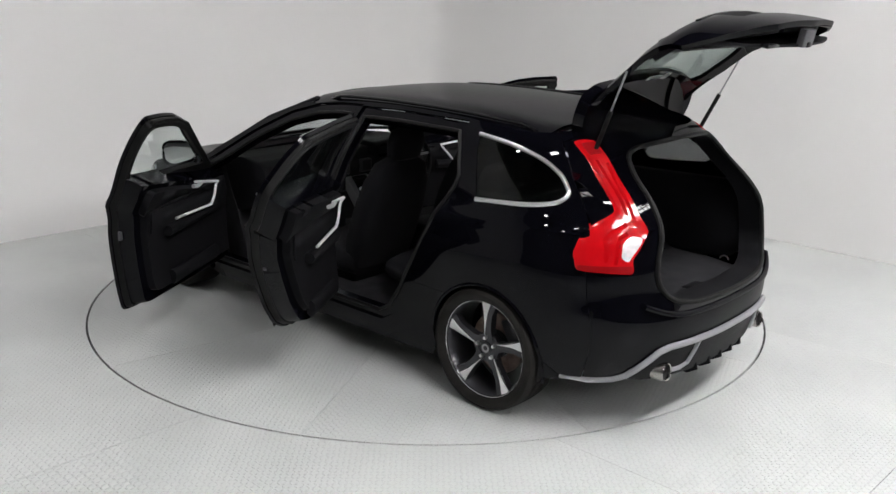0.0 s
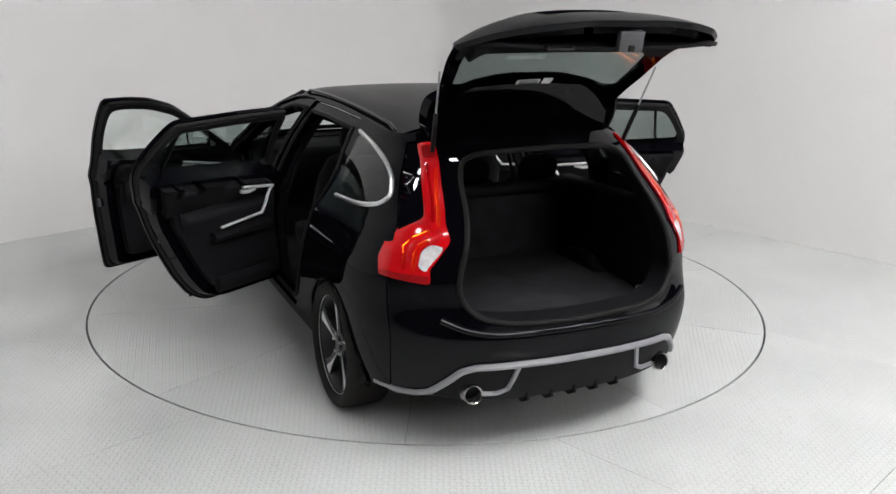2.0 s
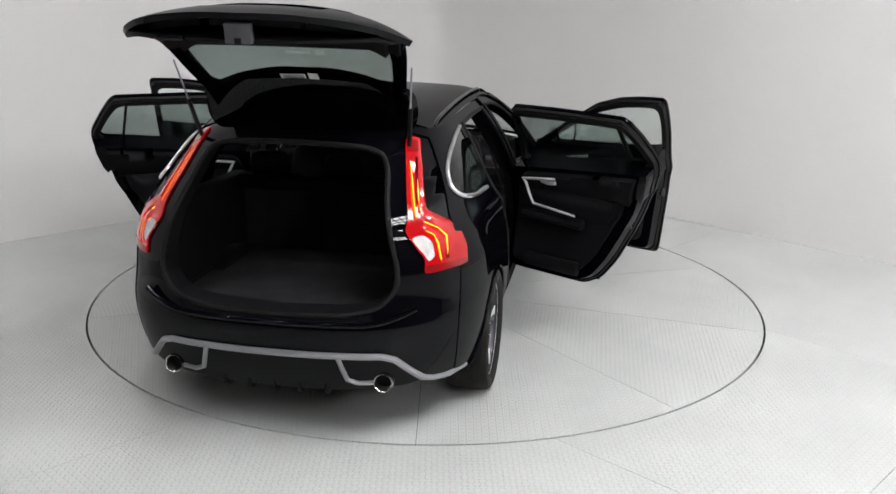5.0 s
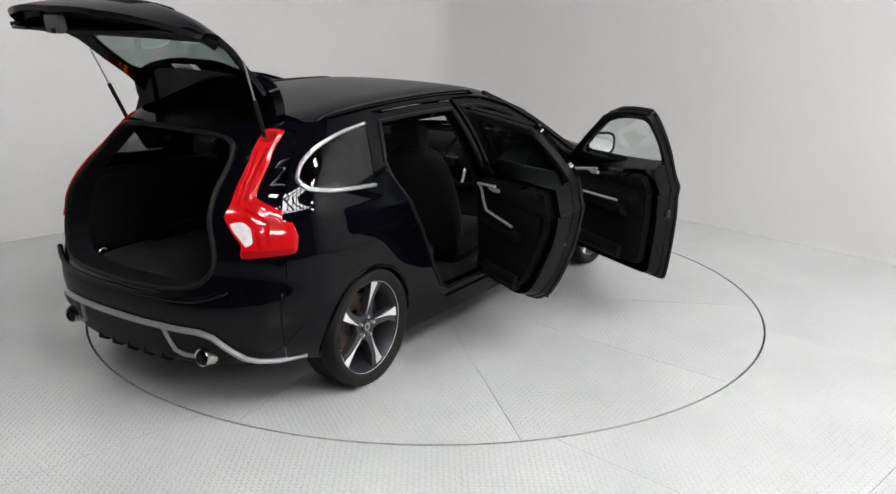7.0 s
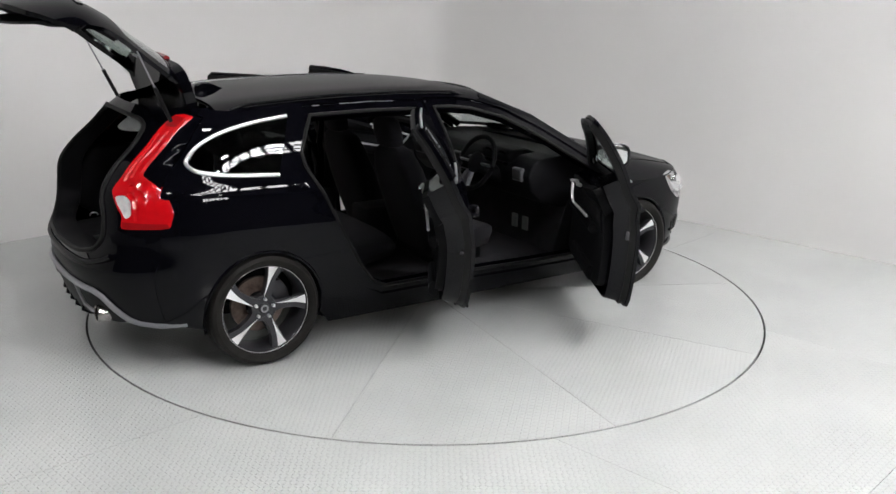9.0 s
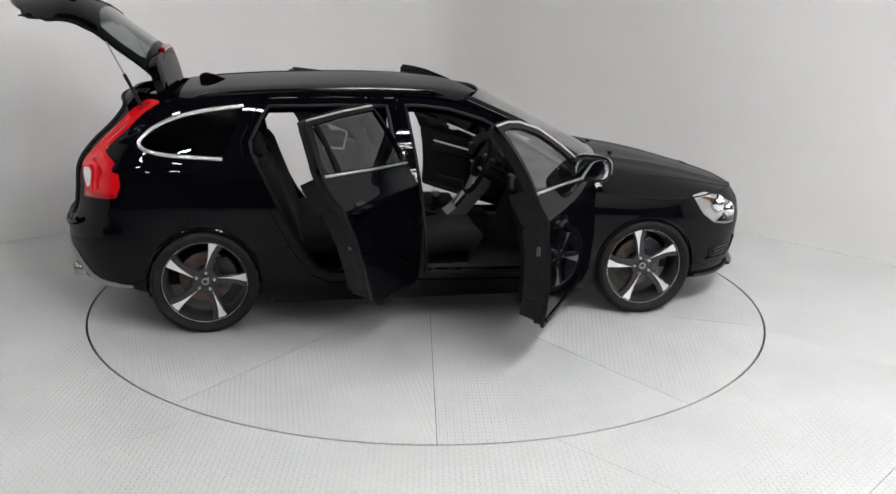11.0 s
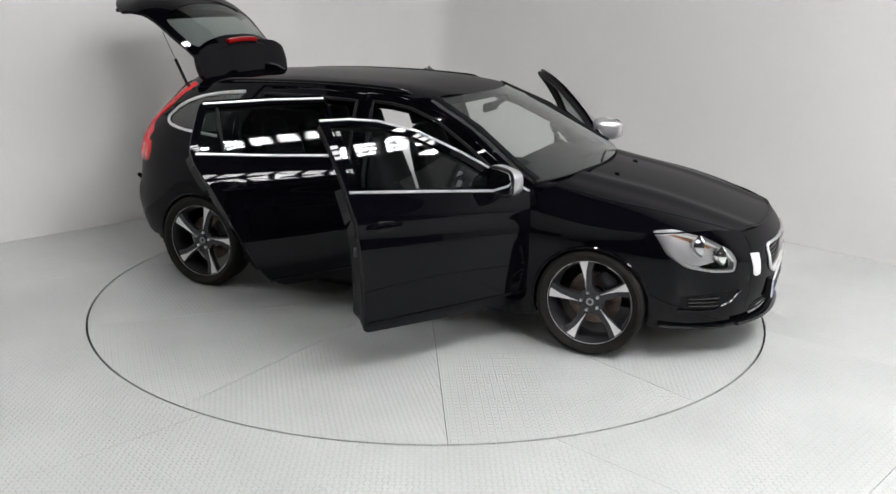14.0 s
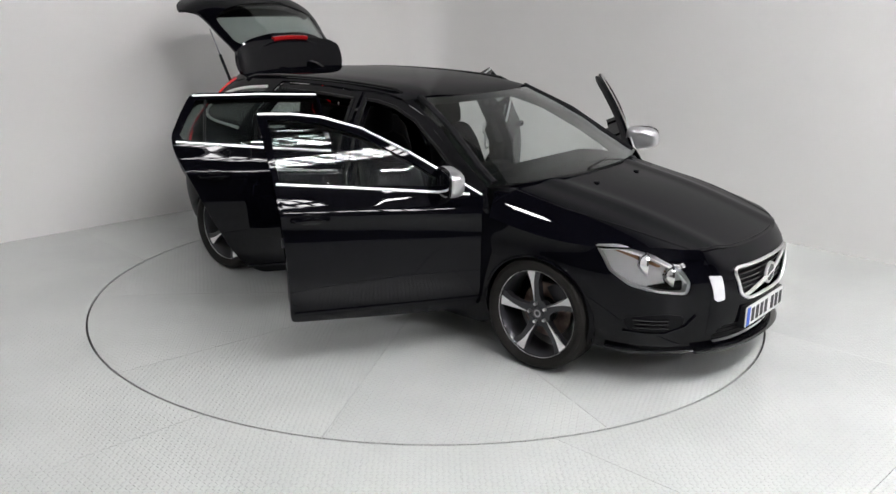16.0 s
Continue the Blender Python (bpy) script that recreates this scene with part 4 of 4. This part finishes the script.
# ---- inside
cpart("cabin_floor", box("cabin_floor", (-1.15, -.72, .25), (.95, .72, .29), CARPET, .01), "black carpet floor")
cpart("bulkhead", slab("bulkhead", [(.92, .25), (1.0, .60), (1.02, .92), (.95, .93), (.80, .60), (.70, .29)], -.74, .74, CARPET, "xz", .01), "dark footwell wall")
dash = [(.98, .955), (.72, .965), (.56, .955), (.50, .92), (.47, .84), (.50, .74), (.58, .66), (.75, .60), (.98, .60)]
db = cpart("dashboard", slab("dashboard", dash, -.735, .735, TRIM, "xz", .018, 3), "dark soft-touch dashboard")
part("instrument_hood", slab("instrument_hood", [(.47, .90), (.46, .965), (.50, .99), (.62, .995), (.72, .955), (.60, .90)], -.52, -.20, TRIM, "xz", .015, 3), db)
for y in (-.44, -.28):
    part("instrument_dial", lathe("instrument_dial", [(0, .0), (.045, 0), (.05, -.006), (.055, 0)], GLOSS, 28, "x"), db, "round instrument", pose(.475, y, .925, 0, -15, 0))
for y in (-.62, 0.10, -.10, .62):
    part("air_vent", box("air_vent", (.455, y - .05, .80), (.49, y + .05, .89), MATT_GREY, .01), db, "grey-edged air vent")
    part("vent_core", box("vent_core", (.450, y - .04, .81), (.462, y + .04, .88), PIT, .006), db)
st_ = cpart("centre_stack", slab("centre_stack", [(.46, .79), (.42, .78), (.22, .54), (.14, .50), (.14, .46), (.26, .46), (.46, .70)], -.10, .10, MATT_SILVER, "xz", .012, 3), "silver floating centre stack")
part("stack_panel", slab("stack_panel", [(.437, .79), (.405, .775), (.215, .545), (.23, .535)], -.065, .065, GLOSS, "xz", .004), st_, "black button panel")
for y in (-.045, .045):
    part("stack_knob", lathe("stack_knob", [(0, .02), (.016, .02), (.018, .0)], CHROME, 18, "x"), st_, "", pose(.36, y, .72, 0, 130, 0))
con = cpart("centre_console", slab("centre_console", [(.45, .29), (.45, .50), (.15, .50), (-.02, .52), (-.12, .60), (-.40, .60), (-.42, .29)], -.115, .115, TRIM, "xz", .015, 3), "dark centre console")
part("gear_lever", tube("gear_lever", [(.06, 0, .50), (.08, 0, .58), (.085, 0, .63)], .022, TRIM, n=10), con)
part("gear_knob", lathe("gear_knob", [(0, .05), (.022, .045), (.027, .02), (.02, 0)], CHROME, 16, "z"), con, "chrome-topped knob", pose(.085, 0, .61))
# steering wheel on the right-hand side
sw = [(.0, .185 * math.cos(a), .185 * math.sin(a)) for a in np.linspace(0, 2 * math.pi, 40, endpoint=False)]
SWM = pose(.30, -.37, .90, 0, 24, 0)
stw = cpart("steering_wheel", tube("steering_wheel", sw, .017, TRIM, closed=True, n=10), "black leather steering wheel with silver spokes", SWM)
part("wheel_boss", lathe("wheel_boss", [(0, -.035), (.05, -.03), (.075, -.01), (.07, .02), (0, .02)], TRIM, 28, "x"), stw)
for a in (0, 180, 270):
    ca, sa = math.cos(radians(a)), math.sin(radians(a))
    part("wheel_spoke", tube("wheel_spoke", [(0, .06 * ca, .06 * sa), (.0, .175 * ca, .175 * sa)], .016, MATT_SILVER, n=8, flat=.6, up=(1, 0, 0)), stw, "silver spoke")
part("steering_column", tube("steering_column", [(.02, 0, 0), (.25, 0, -.02)], .05, TRIM, n=12), stw)
for y in (-.30, -.42):
    cpart("pedal", box("pedal", (.70, y - .03, .38), (.72, y + .03, .48), MATT_SILVER, .008, m=None), "steel pedal")


def seat_shape(name, secs, material, bulge=.03):
    """A cushion lofted through sections (x, z, half-width, half-depth), sections lying along the seat's line."""
    v, f = [], []
    n = 20
    for i, (x, z, w, dpt, tx, tz) in enumerate(secs):
        for k in range(n):
            a = 2 * math.pi * k / n
            c, s = math.cos(a), math.sin(a)
            q = math.copysign(abs(c)**.55, c) * w
            h = math.copysign(abs(s)**.6, s) * dpt
            h += bulge * (q / w)**2 * (1 if s > 0 else 0)
            v.append((x + tx * h, q, z + tz * h))
    m_ = len(secs)
    for i in range(m_ - 1):
        for k in range(n):
            l = (k + 1) % n
            f.append((i * n + k, i * n + l, (i + 1) * n + l, (i + 1) * n + k))
    f.append(tuple(range(n))[::-1])
    f.append(tuple((m_ - 1) * n + k for k in range(n)))
    return mesh(name, v, f, material, 50)


def seat(y, x, w, name, label):
    b = cpart(name, seat_shape(name, [(x + .42, .42, w * .80, .05, .5, .86), (x + .40, .43, w * .95, .075, .3, .95), (x + .25, .43, w, .085, .0, 1), (x + .05, .41, w, .085, 0, 1), (x - .05, .40, w * .95, .07, 0, 1)], FABRIC), label, pose(0, y, 0))
    bk = [(x - .02, .40, w * .9, .06), (x - .06, .55, w, .075), (x - .13, .75, w * 1.0, .075), (x - .19, .92, w * .92, .065), (x - .225, 1.03, w * .72, .05), (x - .235, 1.065, w * .45, .03)]
    part("backrest", seat_shape("backrest", [(a, z, q, d, .96, .28) for a, z, q, d in bk], FABRIC), b)
    hd = [(x - .225, 1.06, .05, .02), (x - .235, 1.08, .115, .05), (x - .255, 1.16, .13, .055), (x - .27, 1.23, .115, .05), (x - .275, 1.255, .07, .025)]
    part("headrest", seat_shape("headrest", [(a, z, q, d, .97, .2) for a, z, q, d in hd], FABRIC, .0), b)
    part("seat_base", box("seat_base", (x - .02, -w * .8, .28), (x + .36, w * .8, .37), PLASTIC, .02), b)
    return b


for y in (.37, -.37):
    s_ = seat(y, -.14, .255, "front_seat", "charcoal fabric front seat with headrest")
rb = cpart("rear_bench", seat_shape("rear_bench", [(-.47, .46, .60, .04, .5, .86), (-.50, .46, .64, .08, .3, .95), (-.70, .44, .66, .085, 0, 1), (-.90, .42, .66, .085, 0, 1), (-1.0, .42, .64, .07, 0, 1)], FABRIC, .0), "charcoal fabric rear bench")
for y, w in ((-.43, .21), (0, .20), (.43, .21)):
    bk = [(-.93, .44, w, .06), (-.99, .60, w * 1.03, .075), (-1.06, .80, w * 1.03, .07), (-1.10, .94, w, .06), (-1.12, 1.0, w * .8, .035)]
    part("backrest", seat_shape("backrest", [(a, z, q, d, .96, .28) for a, z, q, d in bk], FABRIC), rb, "", pose(0, y, 0))
    hd = [(-1.12, 1.0, .06, .02), (-1.125, 1.02, .11, .045), (-1.14, 1.08, .12, .05), (-1.15, 1.13, .10, .04), (-1.155, 1.15, .06, .02)]
    part("headrest", seat_shape("headrest", [(a, z, q, d, .97, .2) for a, z, q, d in hd], FABRIC, 0), rb, "", pose(0, y, 0))
bf = [(-1.13, .58), (-1.9, .57), (-2.12, .50), (-2.21, .40), (-2.25, .15), (-2.25, -.15), (-2.21, -.40), (-2.12, -.50), (-1.9, -.57), (-1.13, -.58)]
fl_ = cpart("boot_floor", slab("boot_floor", bf, .545, .60, CARPET, "xy", .008), "black carpeted boot floor")
part("floor_handle", box("floor_handle", (-2.13, -.07, .599), (-2.08, .07, .606), PLASTIC, .003), fl_, "black pull handle")
for sg in (1, -1):
    bs = [(-1.13, .60), (-2.0, .60), (-2.12, .70), (-2.10, .90), (-1.98, 1.05), (-1.13, 1.03)]
    t_ = cpart("boot_side", slab("boot_side", bs, sg * .56, sg * .66, TRIM, "xz", .025, 3), "dark boot side lining")
    part("tie_down", tube("tie_down", [(-2.02 + .025 * math.cos(a), sg * .53, .612 + .02 * math.sin(a)) for a in np.linspace(0, math.pi, 8)], .004, CHROME, n=6), t_)
    # trims inside the pillars
    cpart("pillar_trim", tube("pillar_trim", [on_side(sg, x, z, .075) for x, z in ((-.21, .30), (-.22, .55), (-.235, .90), (-.26, 1.10), (-.285, 1.35))], .05, TRIM, n=10, flat=.7), "dark pillar lining")
    belt_ = [on_side(sg, x, z, .125) for x, z in ((-.27, 1.30), (-.25, 1.1), (-.22, .80), (-.20, .45))]
    cpart("seat_belt", tube("seat_belt", belt_, .004, TRIM, n=6, flat=6, up=(0, 1, 0)), "black seat belt")
    part_x = [on_side(sg, x, z, .07) for x, z in A_LINE]
    cpart("pillar_trim", tube("pillar_trim", part_x, .03, TRIM, n=8), "dark pillar lining")
bb = [(-1.12, .58), (-1.14, .95), (-1.20, 1.00), (-1.22, .97), (-1.20, .58)]
cpart("seat_back_panel", slab("seat_back_panel", bb, -.60, .60, CARPET, "xz", .012), "carpeted back of the rear seats")
cpart("load_cover", tube("load_cover", [(-1.23, y, .99) for y in (-.58, -.3, 0, .3, .58)], .04, TRIM, n=12), "rolled luggage cover")
cpart("rear_mirror", box("rear_mirror", (.30, -.11, 1.245), (.33, .11, 1.305), GLOSS, .012), "interior mirror")
cpart("mirror_stalk", tube("mirror_stalk", [(.33, 0, 1.28), (.40, 0, 1.33), (.43, 0, 1.345)], .02, TRIM, n=8))

# ---------------------------------------------------------------- the turntable and the room
TR = 2.233
turntable = tagged(new("turntable"), "round grey steel turntable of wedge plates under the car", "turntable")
n = 14
wv, wf = [(0.0, 0.0, 0.0)], []
gap = .003
A = np.linspace(0, radians(36), n)
top = [(.004, .0013)] + [(TR * math.cos(a), TR * math.sin(a)) for a in A]
sl = [(p[0], p[1]) for p in top]
sl = [(sl[0][0], sl[0][1])] + [((r - .0) * 1.0, max(q, gap)) for r, q in sl[1:]]
sector = slab("plate", sl, -.02, 0.0, TREAD, "xy")
for k in range(10):
    p = part("plate", sector, turntable, "", pose(0, 0, 0, 0, 0, 225.78 + 36 * k))
part("seam_backing", lathe("seam_backing", [(0, -.024), (TR - .01, -.024), (TR - .01, -.03), (0, -.03)], PIT, 64, "z"), turntable)


def plate_piece(name, p0, p1, q0, q1):
    """One floor plate, its edges along the walls, cut round the turntable."""
    def to(p, q):
        return ((p - q) / math.sqrt(2), (p + q) / math.sqrt(2))
    g_ = .0013
    rect = [to(p0 + g_, q0 + g_), to(p1 - g_, q0 + g_), to(p1 - g_, q1 - g_), to(p0 + g_, q1 - g_)]
    out = resample(rect, .6)
    C = [((TR + .013) * math.cos(a), (TR + .013) * math.sin(a)) for a in np.linspace(0, 2 * math.pi, 180, endpoint=False)]
    near = min(math.hypot(*p) for p in resample(rect, .1)) < TR + .02 or inside(np.array([[0.0, 0.0]]), np.array(rect))[0]
    pts = list(out)
    ed = [(i, (i + 1) % len(out)) for i in range(len(out))]
    if near:
        o = len(pts)
        pts += C
        ed += [(o + i, o + (i + 1) % 180) for i in range(180)]
    v2, _, tris, *_ = delaunay_2d_cdt([Vector(p) for p in pts], ed, [], 0, 1e-6)
    v2 = np.array([tuple(p) for p in v2])
    tris = np.array([t[:3] for t in tris])
    c = v2[tris].mean(1)
    ok = inside(c, np.array(rect))
    if near:
        ok &= ~inside(c, np.array(C))
    tris = tris[ok]
    if not len(tris):
        return None
    a, b, d = v2[tris[:, 0]], v2[tris[:, 1]], v2[tris[:, 2]]
    fl2 = (b[:, 0] - a[:, 0]) * (d[:, 1] - a[:, 1]) - (b[:, 1] - a[:, 1]) * (d[:, 0] - a[:, 0]) < 0
    tris[fl2] = tris[fl2][:, ::-1]
    nv = len(v2)
    faces = [tuple(t) for t in tris] + [tuple(t[::-1] + nv) for t in tris]
    seen = {(t[i], t[(i + 1) % 3]) for t in tris for i in range(3)}
    faces += [(j, i, i + nv, j + nv) for i, j in seen if (j, i) not in seen]
    V = [(x, y, 0.0) for x, y in v2] + [(x, y, -.012) for x, y in v2]
    R = Matrix.Rotation(radians(-45 if int(round(p0 * 10)) % 2 else 45), 4, "Z")
    me = mesh(name, [R @ Vector(v_) for v_ in V], faces, TREAD, 0)
    return me, R.inverted()


bm = bmesh.new()
bmesh.ops.create_grid(bm, size=16, x_segments=1, y_segments=1)
for v in bm.verts:
    v.co.z = -.035
    v.co.y -= 5
floor = tagged(new("floor", bmm("floor", bm, PIT, 0)), "light grey painted steel tread plate floor", "floor", kind="structure")
WC = 4.45
wp_ = WC / math.sqrt(2)
ps = [-14.0, -11.7, -9.58, -7.46, -5.34, -3.22, -1.10, 1.02, wp_]
qs = [-14.0, -11.0, -8.4, -5.8, -3.2, -.6, 1.99, wp_]
for i in range(len(ps) - 1):
    for j in range(len(qs) - 1):
        got = plate_piece("floor_plate", ps[i], ps[i + 1], qs[j], qs[j + 1])
        if got:
            part("floor_plate", got[0], floor, "", got[1])

H = 6.6
RC = .35
wall_pts = [(-14, 0)] + [(-RC + RC * math.sin(a) , -RC + RC * math.cos(a)) for a in np.linspace(0, math.pi / 2, 10)] + [(0, -14)]
v, f = [], []
for p, q in wall_pts:
    # along the two wall directions from the corner
    x, y = (p - q) / math.sqrt(2) * 1.0, (p + q) / math.sqrt(2)
    for z in (0, H):
        v.append((x, WC + y, z))
    nrm = .2
    for z in (0, H):
        v.append((x, WC + y + nrm * 1.5, z))
for i in range(len(wall_pts) - 1):
    o = i * 4
    f += [(o, o + 4, o + 5, o + 1), (o + 2, o + 3, o + 7, o + 6), (o + 1, o + 5, o + 7, o + 3)]
wl = mesh("wall_studio", v, f, WALL, 30)
tagged(new("wall_studio", wl), "white painted studio walls meeting in a rounded corner", "wall", kind="structure")
S2 = math.sqrt(2)
WIN = (6.0, 9.5, 5.0, 6.0)   # along the right-hand back wall, and its height


def back_wall(nm, a, b, hole=None):
    d = math.hypot(b[0] - a[0], b[1] - a[1])
    bm = bmesh.new()
    rects = [(0, d, 0, H)] if not hole else [(0, d, 0, hole[2]), (0, d, hole[3], H), (0, hole[0], hole[2], hole[3]), (hole[1], d, hole[2], hole[3])]
    for x0, x1, z0, z1 in rects:
        bmesh.ops.create_cube(bm, size=1, matrix=Matrix.Translation(((x0 + x1) / 2, -.1, (z0 + z1) / 2)) @ Matrix.Diagonal((x1 - x0, .2, z1 - z0, 1)))
    wb = new(nm, bmm(nm, bm, BACK, 0))
    wb.matrix_basis = pose(a[0], a[1], 0, 0, 0, math.degrees(math.atan2(b[1] - a[1], b[0] - a[0])))
    return tagged(wb, "dark grey warehouse wall", "wall", kind="structure")


back_wall("wall_back_left", (-14 / S2, WC - 14 / S2), (0, WC - 28 / S2))
wbr = back_wall("wall_back_right", (0, WC - 28 / S2), (14 / S2, WC - 14 / S2), WIN)
bm = bmesh.new()
nwx = 7
dwx = (WIN[1] - WIN[0]) / nwx
for k in range(nwx + 1):
    bmesh.ops.create_cube(bm, size=1, matrix=Matrix.Translation((WIN[0] + dwx * k, -.1, (WIN[2] + WIN[3]) / 2)) @ Matrix.Diagonal((.07 if k % 2 else .13, .1, WIN[3] - WIN[2], 1)))
for k in range(4):
    bmesh.ops.create_cube(bm, size=1, matrix=Matrix.Translation(((WIN[0] + WIN[1]) / 2, -.1, WIN[2] + (WIN[3] - WIN[2]) * k / 3)) @ Matrix.Diagonal((WIN[1] - WIN[0], .09, .06, 1)))
wn = tagged(new("window_1", bmm("window_1", bm, STEEL, 0)), "high warehouse window with dark glazing bars", "window", kind="structure")
wn.matrix_basis = wbr.matrix_basis.copy()
dwz = (WIN[3] - WIN[2]) / 3
pw = box("pane", (-dwx / 2 + .04, -.12, -dwz / 2 + .03), (dwx / 2 - .04, -.11, dwz / 2 - .03), PANE)
for k in range(nwx):
    for j in range(3):
        part("pane", pw, wn, "", pose(WIN[0] + dwx * (k + .5), 0, WIN[2] + dwz * (j + .5)))

# roof deck with one long rooflight in it, running parallel to the left-hand studio wall
ROW_AT = pose(4.3, -3.2, 0, 0, 0, 53)
RW, RU0, RU1, RN = 1.15, -5.2, 2.0, 16   # width, from, to, bays along it
deck_v, deck_f = [], []


def deck(x0, x1, y0, y1):
    o = len(deck_v)
    for z in (H, H + .2):
        deck_v.extend([(x0, y0, z), (x1, y0, z), (x1, y1, z), (x0, y1, z)])
    deck_f.extend([(o + 3, o + 2, o + 1, o), (o + 4, o + 5, o + 6, o + 7), (o, o + 1, o + 5, o + 4), (o + 1, o + 2, o + 6, o + 5), (o + 2, o + 3, o + 7, o + 6), (o + 3, o, o + 4, o + 7)])


deck(-16, 9, -9, -RW / 2)
deck(-16, RU0, -RW / 2, RW / 2)
deck(RU1, 9, -RW / 2, RW / 2)
deck(-16, 9, RW / 2, 14)
ceiling = tagged(new("ceiling", mesh("ceiling", deck_v, deck_f, DECK, 0)), "dark metal roof deck", "ceiling", kind="structure")
ceiling.matrix_basis = ROW_AT.copy()
dx = (RU1 - RU0) / RN
bm = bmesh.new()
for k in range(RN + 1):
    bmesh.ops.create_cube(bm, size=1, matrix=Matrix.Translation((RU0 + dx * k, 0, H + .08)) @ Matrix.Diagonal((.10, RW, .16, 1)))
for k in range(4):
    bmesh.ops.create_cube(bm, size=1, matrix=Matrix.Translation(((RU0 + RU1) / 2, -RW / 2 + RW * k / 3, H + .09)) @ Matrix.Diagonal((RU1 - RU0, .07, .12, 1)))
rooflight = tagged(new("rooflight_1", bmm("rooflight", bm, STEEL, 0)), "bright rooflight with dark glazing bars", "rooflight", kind="structure")
rooflight.matrix_basis = ROW_AT.copy()
pm = box("pane", (-dx / 2 + .03, -RW / 6 + .02, H + .1), (dx / 2 - .03, RW / 6 - .02, H + .115), PANE)
for k in range(RN):
    for j in range(3):
        part("pane", pm, rooflight, "", pose(RU0 + dx * (k + .5), -RW / 2 + RW * (j + .5) / 3, 0))

# high-bay lamps hung from the deck
bay = tagged(new("bay_lamp", box("bay_lamp", (-.24, -.13, .0), (.24, .13, .09), STEEL, .015)), "lit rectangular high-bay lamp hanging from the roof", "lamp", "high-bay lamps")
part("diffuser", box("diffuser", (-.20, -.09, -.012), (.20, .09, .002), BAY), bay, "glowing diffuser")
for x in (-.18, .18):
    part("hanger", box("hanger", (x - .008, -.008, .08), (x + .008, .008, H - 5.6 + .02), STEEL), bay)
BAYS = [(-4.4, -4.2), (3.4, -1.2), (-.4, .4), (-1.0, -2.2), (-1.8, -5.6), (5.2, -2.2), (1.6, -6.4), (-3.2, -1.6), (1.2, -3.6), (-4.0, -6.6), (3.6, -6.0)]
bay.matrix_basis = pose(*BAYS[0], 5.6)
for x, y in BAYS[1:]:
    copy_thing(bay, pose(x, y, 5.6))


def spun(t):
    """The turntable's angle in degrees."""
    if t <= 14.4:
        return 136.725 - 11.571 * t
    return float(np.interp(t, [14.4, 14.5, 15.0, 15.5, 16.0], [-29.9, -31.05, -36.17, -39.25, -40.6]))


def motions():
    rows_ = [(t, pose(0, 0, 0, 0, 0, spun(t))) for t in np.arange(0, 16.01, 0.5)]
    walk(car, rows_)
    walk(turntable, rows_)


motions()
